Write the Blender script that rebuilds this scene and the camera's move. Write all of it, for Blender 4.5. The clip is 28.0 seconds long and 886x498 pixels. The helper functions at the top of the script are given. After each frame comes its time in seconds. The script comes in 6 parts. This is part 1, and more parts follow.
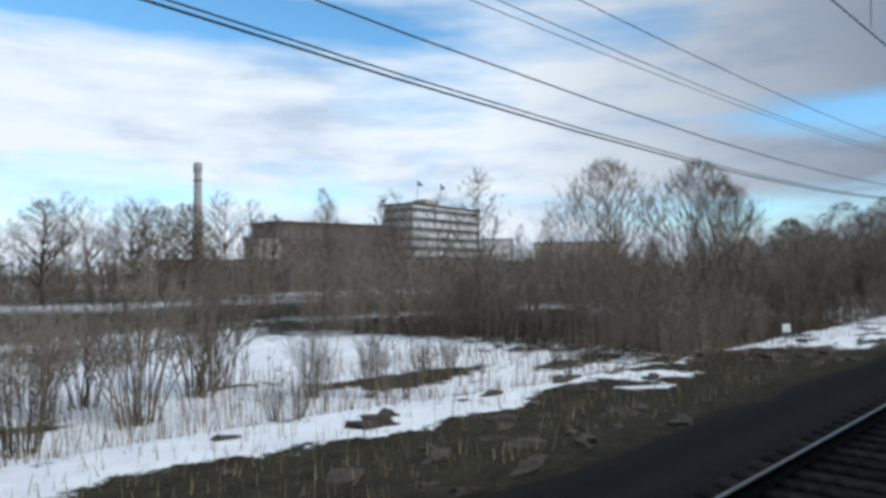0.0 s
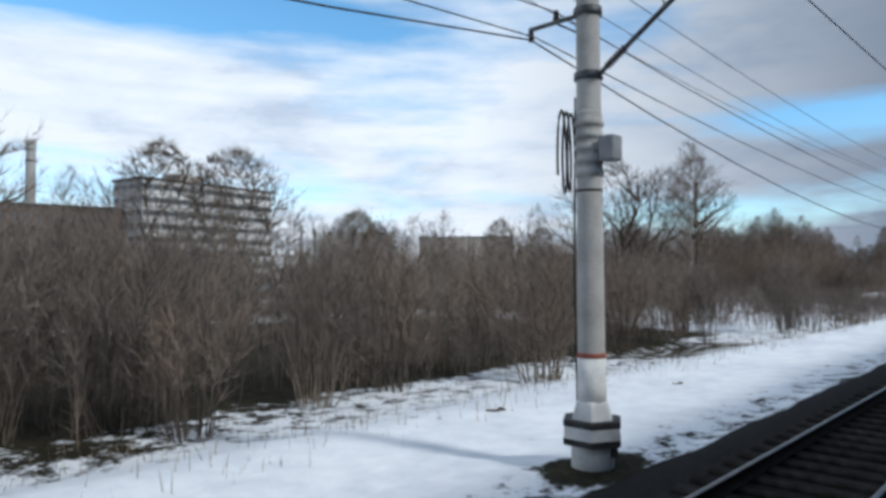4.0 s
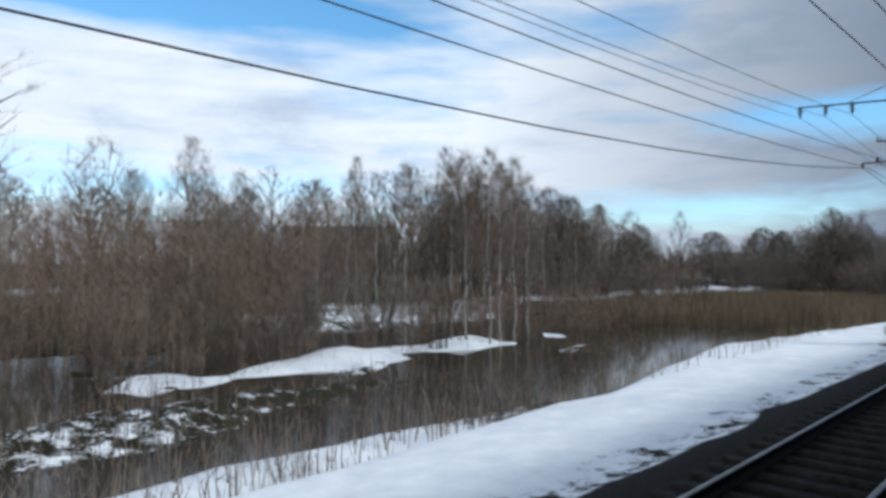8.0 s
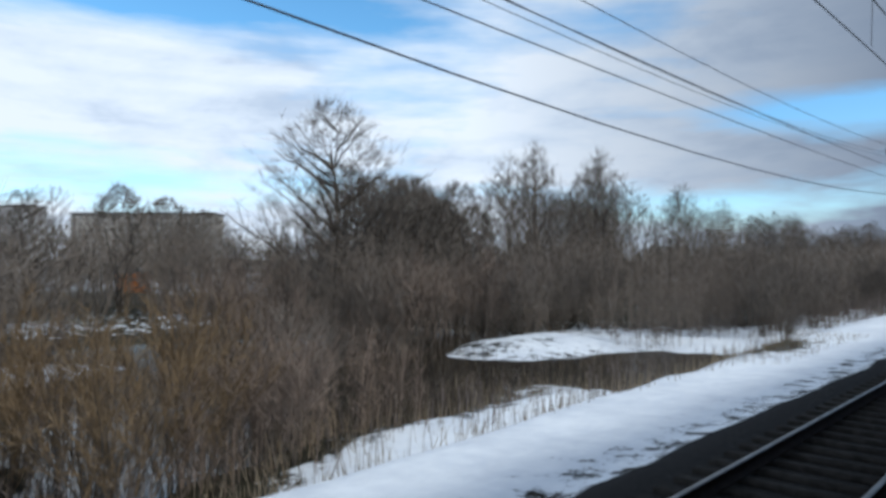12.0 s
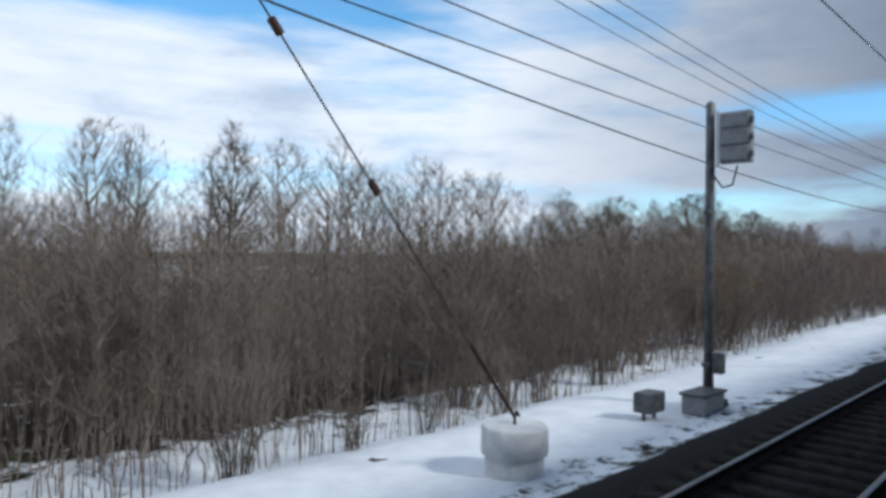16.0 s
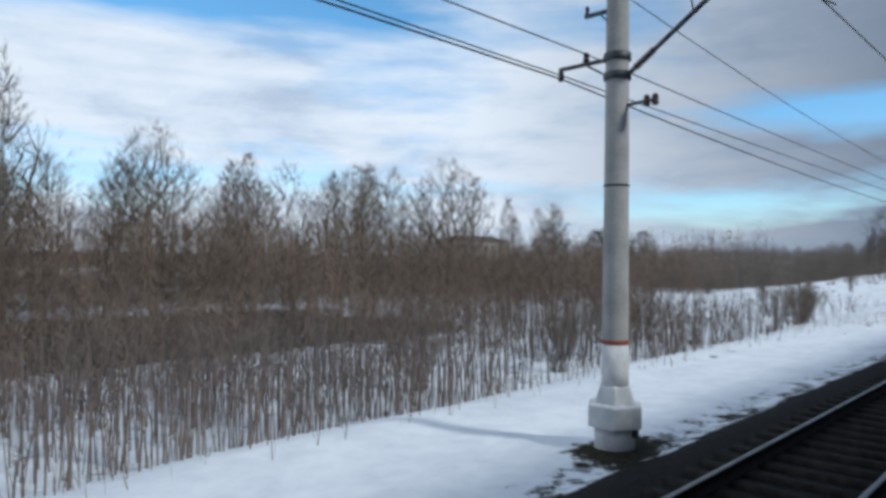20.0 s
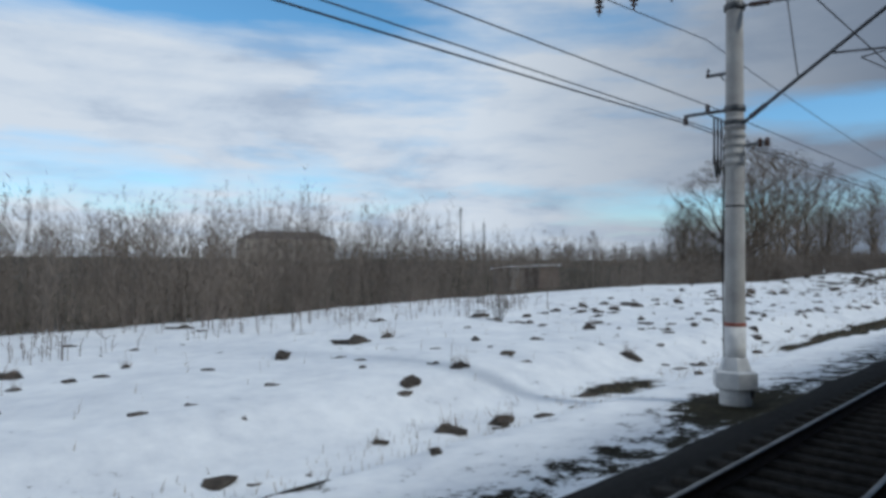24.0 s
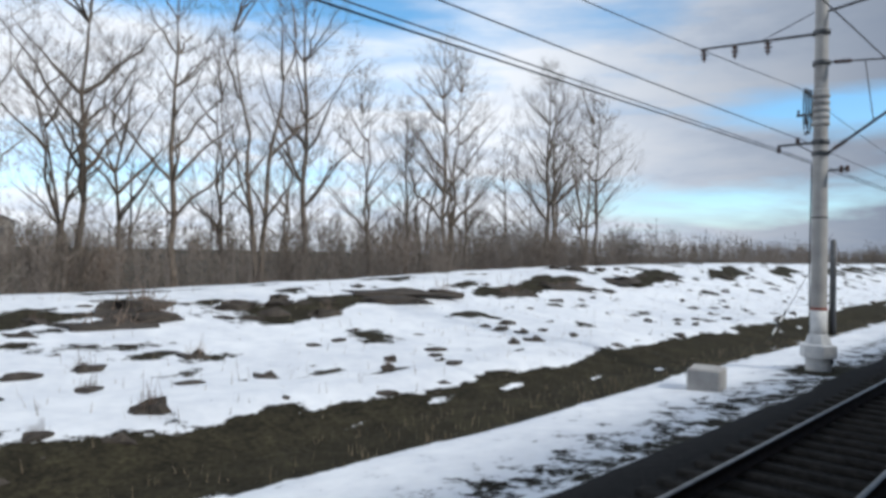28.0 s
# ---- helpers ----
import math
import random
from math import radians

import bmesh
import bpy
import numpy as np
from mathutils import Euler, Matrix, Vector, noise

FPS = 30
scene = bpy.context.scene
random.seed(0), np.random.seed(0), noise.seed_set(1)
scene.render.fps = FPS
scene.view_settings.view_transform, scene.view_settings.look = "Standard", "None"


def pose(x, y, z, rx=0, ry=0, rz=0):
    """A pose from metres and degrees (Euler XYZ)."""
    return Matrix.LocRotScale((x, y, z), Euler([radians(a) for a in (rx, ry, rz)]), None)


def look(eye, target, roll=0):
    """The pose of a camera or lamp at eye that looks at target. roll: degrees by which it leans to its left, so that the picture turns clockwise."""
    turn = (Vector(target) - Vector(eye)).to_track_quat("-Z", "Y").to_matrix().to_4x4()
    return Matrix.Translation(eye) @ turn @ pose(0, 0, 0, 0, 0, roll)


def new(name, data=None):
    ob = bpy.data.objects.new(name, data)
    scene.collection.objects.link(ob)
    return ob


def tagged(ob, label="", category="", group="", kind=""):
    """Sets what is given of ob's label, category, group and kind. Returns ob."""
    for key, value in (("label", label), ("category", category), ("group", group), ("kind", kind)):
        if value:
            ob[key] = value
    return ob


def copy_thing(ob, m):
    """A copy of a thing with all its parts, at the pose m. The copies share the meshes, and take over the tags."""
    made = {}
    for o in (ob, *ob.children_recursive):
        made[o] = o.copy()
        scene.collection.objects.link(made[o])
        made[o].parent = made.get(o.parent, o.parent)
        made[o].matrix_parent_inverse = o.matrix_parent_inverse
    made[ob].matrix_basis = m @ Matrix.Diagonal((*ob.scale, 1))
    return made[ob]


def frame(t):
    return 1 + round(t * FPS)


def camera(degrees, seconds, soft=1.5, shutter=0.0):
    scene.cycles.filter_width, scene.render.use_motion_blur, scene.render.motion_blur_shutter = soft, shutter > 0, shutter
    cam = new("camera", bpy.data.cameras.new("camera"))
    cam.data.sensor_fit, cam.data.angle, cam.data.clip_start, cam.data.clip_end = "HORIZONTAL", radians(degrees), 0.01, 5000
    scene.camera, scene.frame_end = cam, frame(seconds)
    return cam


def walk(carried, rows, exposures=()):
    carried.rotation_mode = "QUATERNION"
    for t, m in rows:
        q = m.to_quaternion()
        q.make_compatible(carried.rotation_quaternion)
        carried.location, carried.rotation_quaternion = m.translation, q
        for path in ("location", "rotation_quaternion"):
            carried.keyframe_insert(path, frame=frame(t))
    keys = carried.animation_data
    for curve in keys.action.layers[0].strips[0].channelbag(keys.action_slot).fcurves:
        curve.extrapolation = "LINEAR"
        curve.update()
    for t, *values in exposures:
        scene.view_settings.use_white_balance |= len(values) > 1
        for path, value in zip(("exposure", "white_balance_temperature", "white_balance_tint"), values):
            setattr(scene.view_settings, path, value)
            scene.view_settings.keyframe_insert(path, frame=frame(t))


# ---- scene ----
import itertools

# x runs along the line, y away from the train, z up from the rail heads.
cam = camera(66.0, 28.0, soft=3.4)


def along(t):
    """How far the train has gone."""
    return 25.0 * t + 0.05 * t * t


# seconds, pitch, roll
TURN = [(0.0, 1.6), (0.5, 0.6), (0.9, 0.0), (28.0, 0.0)]  # seconds, degrees to the left of the usual heading
TILT = [(0.0, 1.85, 0.75), (1.0, 1.78, 0.64), (2.0, 1.75, 0.5), (3.0, 1.74, 0.35), (5.5, 1.5, 0.2), (8.0, 1.34, 0.02), (9.5, 1.2, 0.05),
        (11.0, 1.09, 0.09), (13.0, 0.95, -0.2), (15.0, 0.7, -0.6), (17.0, 0.54, -0.9), (18.5, 0.6, -0.75), (20.0, 0.69, -0.63), (22.5, 0.9, -0.4),
        (25.0, 0.97, -0.25), (26.4, 0.88, -0.55), (28.0, 0.47, -0.9)]
TIMES = [0.5 * i for i in range(57)]
PATH = [(t, pose(along(t), 0.0, 2.6, 90.0 + float(np.interp(t, [r[0] for r in TILT], [r[1] for r in TILT])),
                 float(np.interp(t, [r[0] for r in TILT], [r[2] for r in TILT])), -45.8 + float(np.interp(t, [r[0] for r in TURN], [r[1] for r in TURN])))) for t in TIMES]
walk(cam, PATH, exposures=[(0.0, 0.0, 5880, 7), (1.0, 0.07, 5880, 7), (2.1, -0.04, 5860, 7), (3.2, 0.03, 5860, 7), (7.3, 0.03, 5840, 7), (9.3, 0.0, 5680, 6), (13.5, 0.0, 5680, 6), (17.0, 0.0, 5780, 7), (19.0, -0.08, 5680, 6), (21.0, -0.24, 5680, 6), (24.0, -0.42, 5740, 6), (25.5, -0.40, 5860, 7), (27.0, -0.02, 6010, 9), (28.0, 0.10, 6060, 9)])

# ---- light ----
SUN_AZ, SUN_EL = -78.0, 36.0  # degrees: direction to the sun, from +x towards +y; height
world = bpy.data.worlds.new("sky")
scene.world = world
world.use_nodes = True
wn, wl = world.node_tree.nodes, world.node_tree.links
wn.clear()
w_out = wn.new("ShaderNodeOutputWorld")
sky = wn.new("ShaderNodeTexSky")
sky.sky_type, sky.sun_disc = "NISHITA", False
sky.sun_elevation, sky.sun_rotation = radians(SUN_EL), radians(90.0 - SUN_AZ)
sky.air_density, sky.dust_density, sky.ozone_density = 1.1, 0.1, 2.4
b_sky = wn.new("ShaderNodeBackground")
b_sky.inputs["Strength"].default_value = 0.1725
co = wn.new("ShaderNodeTexCoord")
sep = wn.new("ShaderNodeSeparateXYZ")
wl.new(co.outputs["Generated"], sep.inputs[0])


def wmath(op, a, b=None, c=None):
    n = wn.new("ShaderNodeMath")
    n.operation = op
    for k, v in enumerate((a, b, c)):
        if v is None:
            continue
        if isinstance(v, (int, float)):
            n.inputs[k].default_value = v
        else:
            wl.new(v, n.inputs[k])
    return n.outputs[0]


up = wmath("ADD", wmath("MAXIMUM", sep.outputs["Z"], 0.0), 0.16)
cmb = wn.new("ShaderNodeCombineXYZ")
wl.new(wmath("DIVIDE", sep.outputs["X"], up), cmb.inputs["X"])
wl.new(wmath("DIVIDE", sep.outputs["Y"], up), cmb.inputs["Y"])
mp = wn.new("ShaderNodeMapping")
mp.inputs["Rotation"].default_value = (0, 0, radians(20))
mp.inputs["Location"].default_value = (0.35, 1.55, 0)
mp.inputs["Scale"].default_value = (0.62, 0.62, 1)
wl.new(cmb.outputs[0], mp.inputs["Vector"])


def wnoise(scale, detail, rough, dist=0.0):
    n = wn.new("ShaderNodeTexNoise")
    n.inputs["Scale"].default_value, n.inputs["Detail"].default_value = scale, detail
    n.inputs["Roughness"].default_value, n.inputs["Distortion"].default_value = rough, dist
    wl.new(mp.outputs[0], n.inputs["Vector"])
    return n.outputs[0]


def wramp(v, stops):
    n = wn.new("ShaderNodeValToRGB")
    e = n.color_ramp.elements
    while len(e) < len(stops):
        e.new(0.5)
    for k, (p, c) in enumerate(stops):
        e[k].position, e[k].color = p, (*c, 1) if len(c) == 3 else c
    wl.new(v, n.inputs[0])
    return n.outputs[0]


az = wmath("MULTIPLY", wmath("ARCTAN2", sep.outputs["Y"], sep.outputs["X"]), 57.2958)
el = wmath("MULTIPLY", wmath("ARCSINE", sep.outputs["Z"]), 57.2958)


clear = wn.new("ShaderNodeMix")  # the clear sky's cyan cast, paler towards the horizon
clear.data_type, clear.blend_type = "RGBA", "MULTIPLY"
clear.inputs[0].default_value = 1.0
wl.new(sky.outputs[0], clear.inputs[6])
wl.new(wramp(wmath("DIVIDE", el, 24.0), [(0.12, (0.76, 0.89, 1.0)), (0.75, (0.70, 0.96, 1.0))]), clear.inputs[7])
wl.new(clear.outputs[2], b_sky.inputs["Color"])
flat = wn.new("ShaderNodeCombineXYZ")
wl.new(wmath("MULTIPLY", az, 0.055), flat.inputs["X"])
wl.new(wmath("MULTIPLY", el, 0.42), flat.inputs["Y"])
long_ = wn.new("ShaderNodeTexNoise")  # long level streaks of cloud
long_.inputs["Scale"].default_value, long_.inputs["Detail"].default_value, long_.inputs["Roughness"].default_value = 1.0, 6, 0.55
wl.new(flat.outputs[0], long_.inputs["Vector"])
streak = long_.outputs[0]


def gap(a, e, sa, se, w):
    """A clear opening in the clouds."""
    u, v = wmath("DIVIDE", wmath("SUBTRACT", az, a), sa), wmath("DIVIDE", wmath("SUBTRACT", el, e), se)
    return wmath("MULTIPLY", wmath("POWER", 2.718, wmath("MULTIPLY", wmath("ADD", wmath("MULTIPLY", u, u), wmath("MULTIPLY", v, v)), -1.0)), w)


amount = wmath("MULTIPLY_ADD", wmath("SUBTRACT", streak, 0.5), 0.42, wnoise(1.0, 9, 0.58, 0.3))
for g in (gap(67, 19.8, 18, 2.7, 0.48), gap(70, 13.0, 15, 2.8, -0.26), gap(13, 11.0, 9, 1.5, 0.30), gap(19, 5.0, 9, 0.9, 0.12), gap(44, 11.5, 6, 3.0, 0.08), gap(76, 6.5, 12, 2.0, 0.14), gap(28, 19.5, 6, 1.8, 0.16), gap(40, 6.0, 12, 1.3, 0.05)):
    amount = wmath("SUBTRACT", amount, g)
amount = wmath("ADD", wmath("ADD", amount, 0.075), wmath("MULTIPLY", wmath("SUBTRACT", 1.0, wmath("DIVIDE", wmath("MINIMUM", wmath("MAXIMUM", el, 0.0), 4.0), 4.0)), 0.3))
cloud_mask = wramp(amount, [(0.33, (0, 0, 0)), (0.59, (1, 1, 1))])
cloud_col = wramp(wmath("MULTIPLY_ADD", wmath("SUBTRACT", streak, 0.5), 0.5, wnoise(2.3, 10, 0.62, 0.25)), [(0.31, (0.62, 0.68, 0.78)), (0.46, (0.86, 0.895, 0.95)), (0.58, (0.98, 0.985, 1.0))])
# greyer cloud to the right, with the window's dimming put into its colour
dimmed = wn.new("ShaderNodeMix")
dimmed.data_type = "RGBA"
dimmed.inputs[7].default_value = (0.20, 0.235, 0.30, 1)
wl.new(wramp(wmath("DIVIDE", wmath("ADD", az, 20.0), 100.0), [(0.30, (0.92, 0.92, 0.92)), (0.62, (0.0, 0.0, 0.0))]), dimmed.inputs[0])
wl.new(cloud_col, dimmed.inputs[6])
cloud_col = dimmed.outputs[2]
b_cloud = wn.new("ShaderNodeBackground")
b_cloud.inputs["Strength"].default_value = 0.95
wl.new(cloud_col, b_cloud.inputs["Color"])
w_mix = wn.new("ShaderNodeMixShader")
wl.new(cloud_mask, w_mix.inputs[0])
wl.new(b_sky.outputs[0], w_mix.inputs[1])
wl.new(b_cloud.outputs[0], w_mix.inputs[2])
wl.new(w_mix.outputs[0], w_out.inputs["Surface"])

sun = new("sun", bpy.data.lights.new("sun", "SUN"))
sun.data.energy, sun.data.angle, sun.data.color = 2.5, radians(7), (1.0, 0.93, 0.82)
sun_to = Vector((math.cos(radians(SUN_AZ)) * math.cos(radians(SUN_EL)), math.sin(radians(SUN_AZ)) * math.cos(radians(SUN_EL)), math.sin(radians(SUN_EL))))
sun.matrix_world = look(sun_to * 100, (0, 0, 0))


# ---- materials ----
def mat(name, col, col2=None, rough=0.8, metal=0.0, scale=4.0, bump=0.0, fine=40.0, vary=0.0, island=False, spec=0.3):
    """A procedural surface: two colours mixed by coarse and fine noise, relief, and a change from object to object or piece to piece."""
    m = bpy.data.materials.new(name)
    m.use_nodes = True
    n, l = m.node_tree.nodes, m.node_tree.links
    b = n["Principled BSDF"]
    b.inputs["Roughness"].default_value, b.inputs["Metallic"].default_value = rough, metal
    b.inputs["Specular IOR Level"].default_value = spec
    tc = n.new("ShaderNodeTexCoord")
    n1, n2 = n.new("ShaderNodeTexNoise"), n.new("ShaderNodeTexNoise")
    n1.inputs["Scale"].default_value, n1.inputs["Detail"].default_value = scale, 6
    n2.inputs["Scale"].default_value, n2.inputs["Detail"].default_value = fine, 4
    for q in (n1, n2):
        l.new(tc.outputs["Object"], q.inputs["Vector"])
    ad = n.new("ShaderNodeMath")
    ad.operation = "MULTIPLY_ADD"
    ad.inputs[1].default_value = 0.45
    l.new(n2.outputs[0], ad.inputs[0])
    l.new(n1.outputs[0], ad.inputs[2])
    rp = n.new("ShaderNodeValToRGB")
    rp.color_ramp.elements[0].position, rp.color_ramp.elements[1].position = 0.55, 0.9
    rp.color_ramp.elements[0].color = (*col, 1)
    rp.color_ramp.elements[1].color = (*(col2 or tuple(min(1.0, c * 1.35) for c in col)), 1)
    l.new(ad.outputs[0], rp.inputs[0])
    last = rp.outputs[0]
    if vary:
        hs = n.new("ShaderNodeHueSaturation")
        mr = n.new("ShaderNodeMapRange")
        mr.inputs["To Min"].default_value, mr.inputs["To Max"].default_value = 1 - vary, 1 + vary
        src = n.new("ShaderNodeNewGeometry").outputs["Random Per Island"] if island else n.new("ShaderNodeObjectInfo").outputs["Random"]
        l.new(src, mr.inputs["Value"])
        l.new(mr.outputs[0], hs.inputs["Value"])
        l.new(last, hs.inputs["Color"])
        last = hs.outputs[0]
    l.new(last, b.inputs["Base Color"])
    if bump:
        bp = n.new("ShaderNodeBump")
        bp.inputs["Strength"].default_value = bump
        bp.inputs["Distance"].default_value = 0.02
        l.new(ad.outputs[0], bp.inputs["Height"])
        l.new(bp.outputs[0], b.inputs["Normal"])
    return m


M = dict(
    concrete=mat("weathered concrete", (0.30, 0.29, 0.28), (0.46, 0.45, 0.43), 0.9, 0, 1.5, 0.4, 30),
    white=mat("whitewashed concrete", (0.52, 0.53, 0.54), (0.74, 0.74, 0.73), 0.85, 0, 3, 0.3, 25),
    band=mat("red-brown paint band", (0.22, 0.07, 0.05), (0.32, 0.11, 0.08), 0.7),
    black=mat("black paint", (0.02, 0.02, 0.022), (0.05, 0.05, 0.05), 0.7),
    steel=mat("dull galvanised steel", (0.07, 0.075, 0.08), (0.16, 0.16, 0.165), 0.55, 0.6, 6, 0.1, 40),
    wire=mat("dark wire", (0.035, 0.037, 0.04), (0.07, 0.07, 0.075), 0.6, 0.3),
    glaze=mat("brown glazed porcelain", (0.05, 0.025, 0.018), (0.10, 0.055, 0.04), 0.25, 0, 5, 0, 20, spec=0.5),
    rust=mat("rusty rail side", (0.02, 0.014, 0.012), (0.04, 0.028, 0.022), 0.85, 0.2, 8, 0.3),
    railtop=mat("dull polished rail head", (0.13, 0.128, 0.125), (0.24, 0.235, 0.23), 0.42, 0.9, 3, 0, 60),
    # beyond the dirt, train shade and window dimming are put into this colour
    sleeper=mat("dirty concrete sleeper, dimming painted in", (0.018, 0.017, 0.016), (0.038, 0.036, 0.033), 0.95, 0, 6, 0.5, 30, vary=0.3, spec=0.05),
    bark=mat("grey-brown bark", (0.106, 0.085, 0.067), (0.212, 0.173, 0.136), 0.95, 0, 3, 0.6, 25, vary=0.25),
    darkbark=mat("dark bark", (0.063, 0.052, 0.041), (0.127, 0.104, 0.084), 0.95, 0, 3, 0.6, 25, vary=0.25),
    birch=mat("white birch bark", (0.26, 0.245, 0.225), (0.46, 0.44, 0.41), 0.8, 0, 2.5, 0.3, 12, vary=0.15),
    twig=mat("grey-brown twigs", (0.124, 0.104, 0.087), (0.212, 0.178, 0.148), 0.95, 0, 1.2, 0, 8, vary=0.25),
    redtwig=mat("reddish-brown twigs", (0.147, 0.111, 0.090), (0.235, 0.180, 0.140), 0.95, 0, 1.2, 0, 8, vary=0.25),
    ochre=mat("ochre-brown willow twigs", (0.17, 0.115, 0.062), (0.26, 0.18, 0.10), 0.95, 0, 1.2, 0, 8, vary=0.15),
    stem=mat("thicket stems", (0.135, 0.110, 0.090), (0.241, 0.197, 0.159), 0.95, 0, 0.12, 0, 3, vary=0.18, island=True),
    redstem=mat("reddish thicket stems", (0.147, 0.110, 0.085), (0.247, 0.183, 0.140), 0.95, 0, 0.12, 0, 3, vary=0.18, island=True),
    pale_stem=mat("pale sapling stems", (0.118, 0.095, 0.083), (0.205, 0.168, 0.148), 0.95, 0, 0.12, 0, 3, vary=0.18, island=True),
    reed=mat("dry tan reeds", (0.125, 0.092, 0.060), (0.225, 0.168, 0.108), 0.9, 0, 0.25, 0, 4, vary=0.35, island=True),
    straw=mat("dead grey-brown grass", (0.16, 0.125, 0.085), (0.28, 0.225, 0.155), 0.95, 0, 0.6, 0, 6, vary=0.35, island=True),
    soil=mat("thawed soil with dead grass", (0.036, 0.031, 0.027), (0.085, 0.072, 0.06), 1.0, 0, 2.5, 0.8, 14),
    snow=mat("old snow", (0.70, 0.73, 0.78), (0.84, 0.86, 0.88), 0.75, 0, 1.5, 0.5, 12),
    plaster=mat("pale plaster", (0.36, 0.33, 0.29), (0.48, 0.44, 0.39), 0.9, 0, 0.3, 0.1, 3),
    whitewall=mat("white panel wall", (0.58, 0.57, 0.56), (0.72, 0.71, 0.70), 0.9, 0, 0.2, 0.1, 2),
    brick=mat("dull brown brick wall", (0.10, 0.078, 0.068), (0.165, 0.13, 0.115), 0.95, 0, 0.3, 0.2, 4),
    greywall=mat("grey concrete panel", (0.17, 0.165, 0.16), (0.25, 0.245, 0.24), 0.95, 0, 0.2, 0.2, 3),
    yardwall=mat("dirty grey concrete panel", (0.115, 0.108, 0.102), (0.165, 0.155, 0.147), 0.95, 0, 0.12, 0.2, 3),
    roof=mat("dark sheet roof", (0.07, 0.06, 0.058), (0.12, 0.105, 0.10), 0.7, 0, 0.5, 0.1, 5),
    glass=mat("dark window glass", (0.07, 0.08, 0.09), (0.13, 0.145, 0.16), 0.12, 0, 0.3, 0, 2, vary=0.5, spec=0.6),
    orange=mat("orange painted metal", (0.55, 0.17, 0.04), (0.70, 0.25, 0.07), 0.6),
    greypaint=mat("light grey painted steel", (0.20, 0.21, 0.22), (0.30, 0.31, 0.32), 0.6, 0.1, 4, 0.1),
    # paler copy of the thicket stems: distance haze put into the colour
    haze_stem=mat("grey-brown scrub paled for haze", (0.150, 0.128, 0.111), (0.241, 0.204, 0.172), 0.95, 0, 0.12, 0, 3, vary=0.18, island=True),
    flag=mat("dark flag cloth", (0.12, 0.12, 0.15), (0.2, 0.2, 0.24), 0.9),
    train=mat("dark carriage side", (0.05, 0.055, 0.06), (0.08, 0.085, 0.09), 0.6, 0.2, 1.0, 0.1),
)


def ground_material():
    """Snow, thawed soil with dead grass and track ballast, mixed by the cover laid out in the plan and broken up by noise."""
    m = bpy.data.materials.new("snow, soil and ballast")
    m.use_nodes = True
    n, l = m.node_tree.nodes, m.node_tree.links
    b = n["Principled BSDF"]
    b.inputs["Specular IOR Level"].default_value = 0.06
    tc = n.new("ShaderNodeTexCoord")

    def tex(scale, detail, rough=0.6):
        q = n.new("ShaderNodeTexNoise")
        q.inputs["Scale"].default_value, q.inputs["Detail"].default_value, q.inputs["Roughness"].default_value = scale, detail, rough
        l.new(tc.outputs["Object"], q.inputs["Vector"])
        return q.outputs[0]

    def op(kind, a, c, d=None):
        q = n.new("ShaderNodeMath")
        q.operation = kind
        for k, v in enumerate((a, c, d)):
            if v is None:
                continue
            if isinstance(v, (int, float)):
                q.inputs[k].default_value = v
            else:
                l.new(v, q.inputs[k])
        return q.outputs[0]

    def ramp(v, stops):
        q = n.new("ShaderNodeValToRGB")
        e = q.color_ramp.elements
        while len(e) < len(stops):
            e.new(0.5)
        for k, (p, c) in enumerate(stops):
            e[k].position, e[k].color = p, (*c, 1)
        l.new(v, q.inputs[0])
        return q.outputs[0]

    def mix(fac, a, c):
        q = n.new("ShaderNodeMix")
        q.data_type = "RGBA"
        l.new(fac, q.inputs[0])
        l.new(a, q.inputs[6])
        l.new(c, q.inputs[7])
        return q.outputs[2]

    at = n.new("ShaderNodeAttribute")
    at.attribute_name = "cover"
    parts = n.new("ShaderNodeSeparateColor")
    l.new(at.outputs["Color"], parts.inputs[0])
    coarse, mid, fine, grit = tex(0.35, 6), tex(1.6, 6, 0.65), tex(9.0, 5, 0.7), tex(38.0, 3, 0.7)
    broken = op("MULTIPLY_ADD", op("SUBTRACT", mid, 0.5), 1.1, op("MULTIPLY_ADD", op("SUBTRACT", fine, 0.5), 0.55, parts.outputs[0]))
    snowy = ramp(broken, [(0.44, (0, 0, 0)), (0.56, (1, 1, 1))])
    stony = ramp(op("MULTIPLY_ADD", op("SUBTRACT", fine, 0.5), 0.5, parts.outputs[1]), [(0.44, (0, 0, 0)), (0.56, (1, 1, 1))])
    snow = ramp(op("MULTIPLY_ADD", mid, 0.5, op("MULTIPLY", coarse, 0.5)), [(0.35, (0.66, 0.69, 0.74)), (0.6, (0.86, 0.88, 0.90))])
    soil = ramp(op("MULTIPLY_ADD", fine, 0.6, op("MULTIPLY", mid, 0.4)), [(0.35, (0.012, 0.011, 0.008)), (0.50, (0.034, 0.030, 0.020)), (0.62, (0.060, 0.054, 0.032)), (0.74, (0.105, 0.088, 0.056))])
    # ballast darker than its stone: shade and window dimming are in the colour
    rock = ramp(grit, [(0.3, (0.006, 0.006, 0.006)), (0.5, (0.018, 0.0175, 0.017)), (0.72, (0.045, 0.043, 0.042))])
    base = mix(snowy, soil, snow)
    base = mix(stony, base, rock)
    l.new(base, b.inputs["Base Color"])
    b.inputs["Roughness"].default_value = 0.85
    bp = n.new("ShaderNodeBump")
    bp.inputs["Strength"].default_value, bp.inputs["Distance"].default_value = 0.45, 0.12
    l.new(op("ADD", op("MULTIPLY", mid, 0.6), op("MULTIPLY", op("ADD", fine, grit), 0.3)), bp.inputs["Height"])
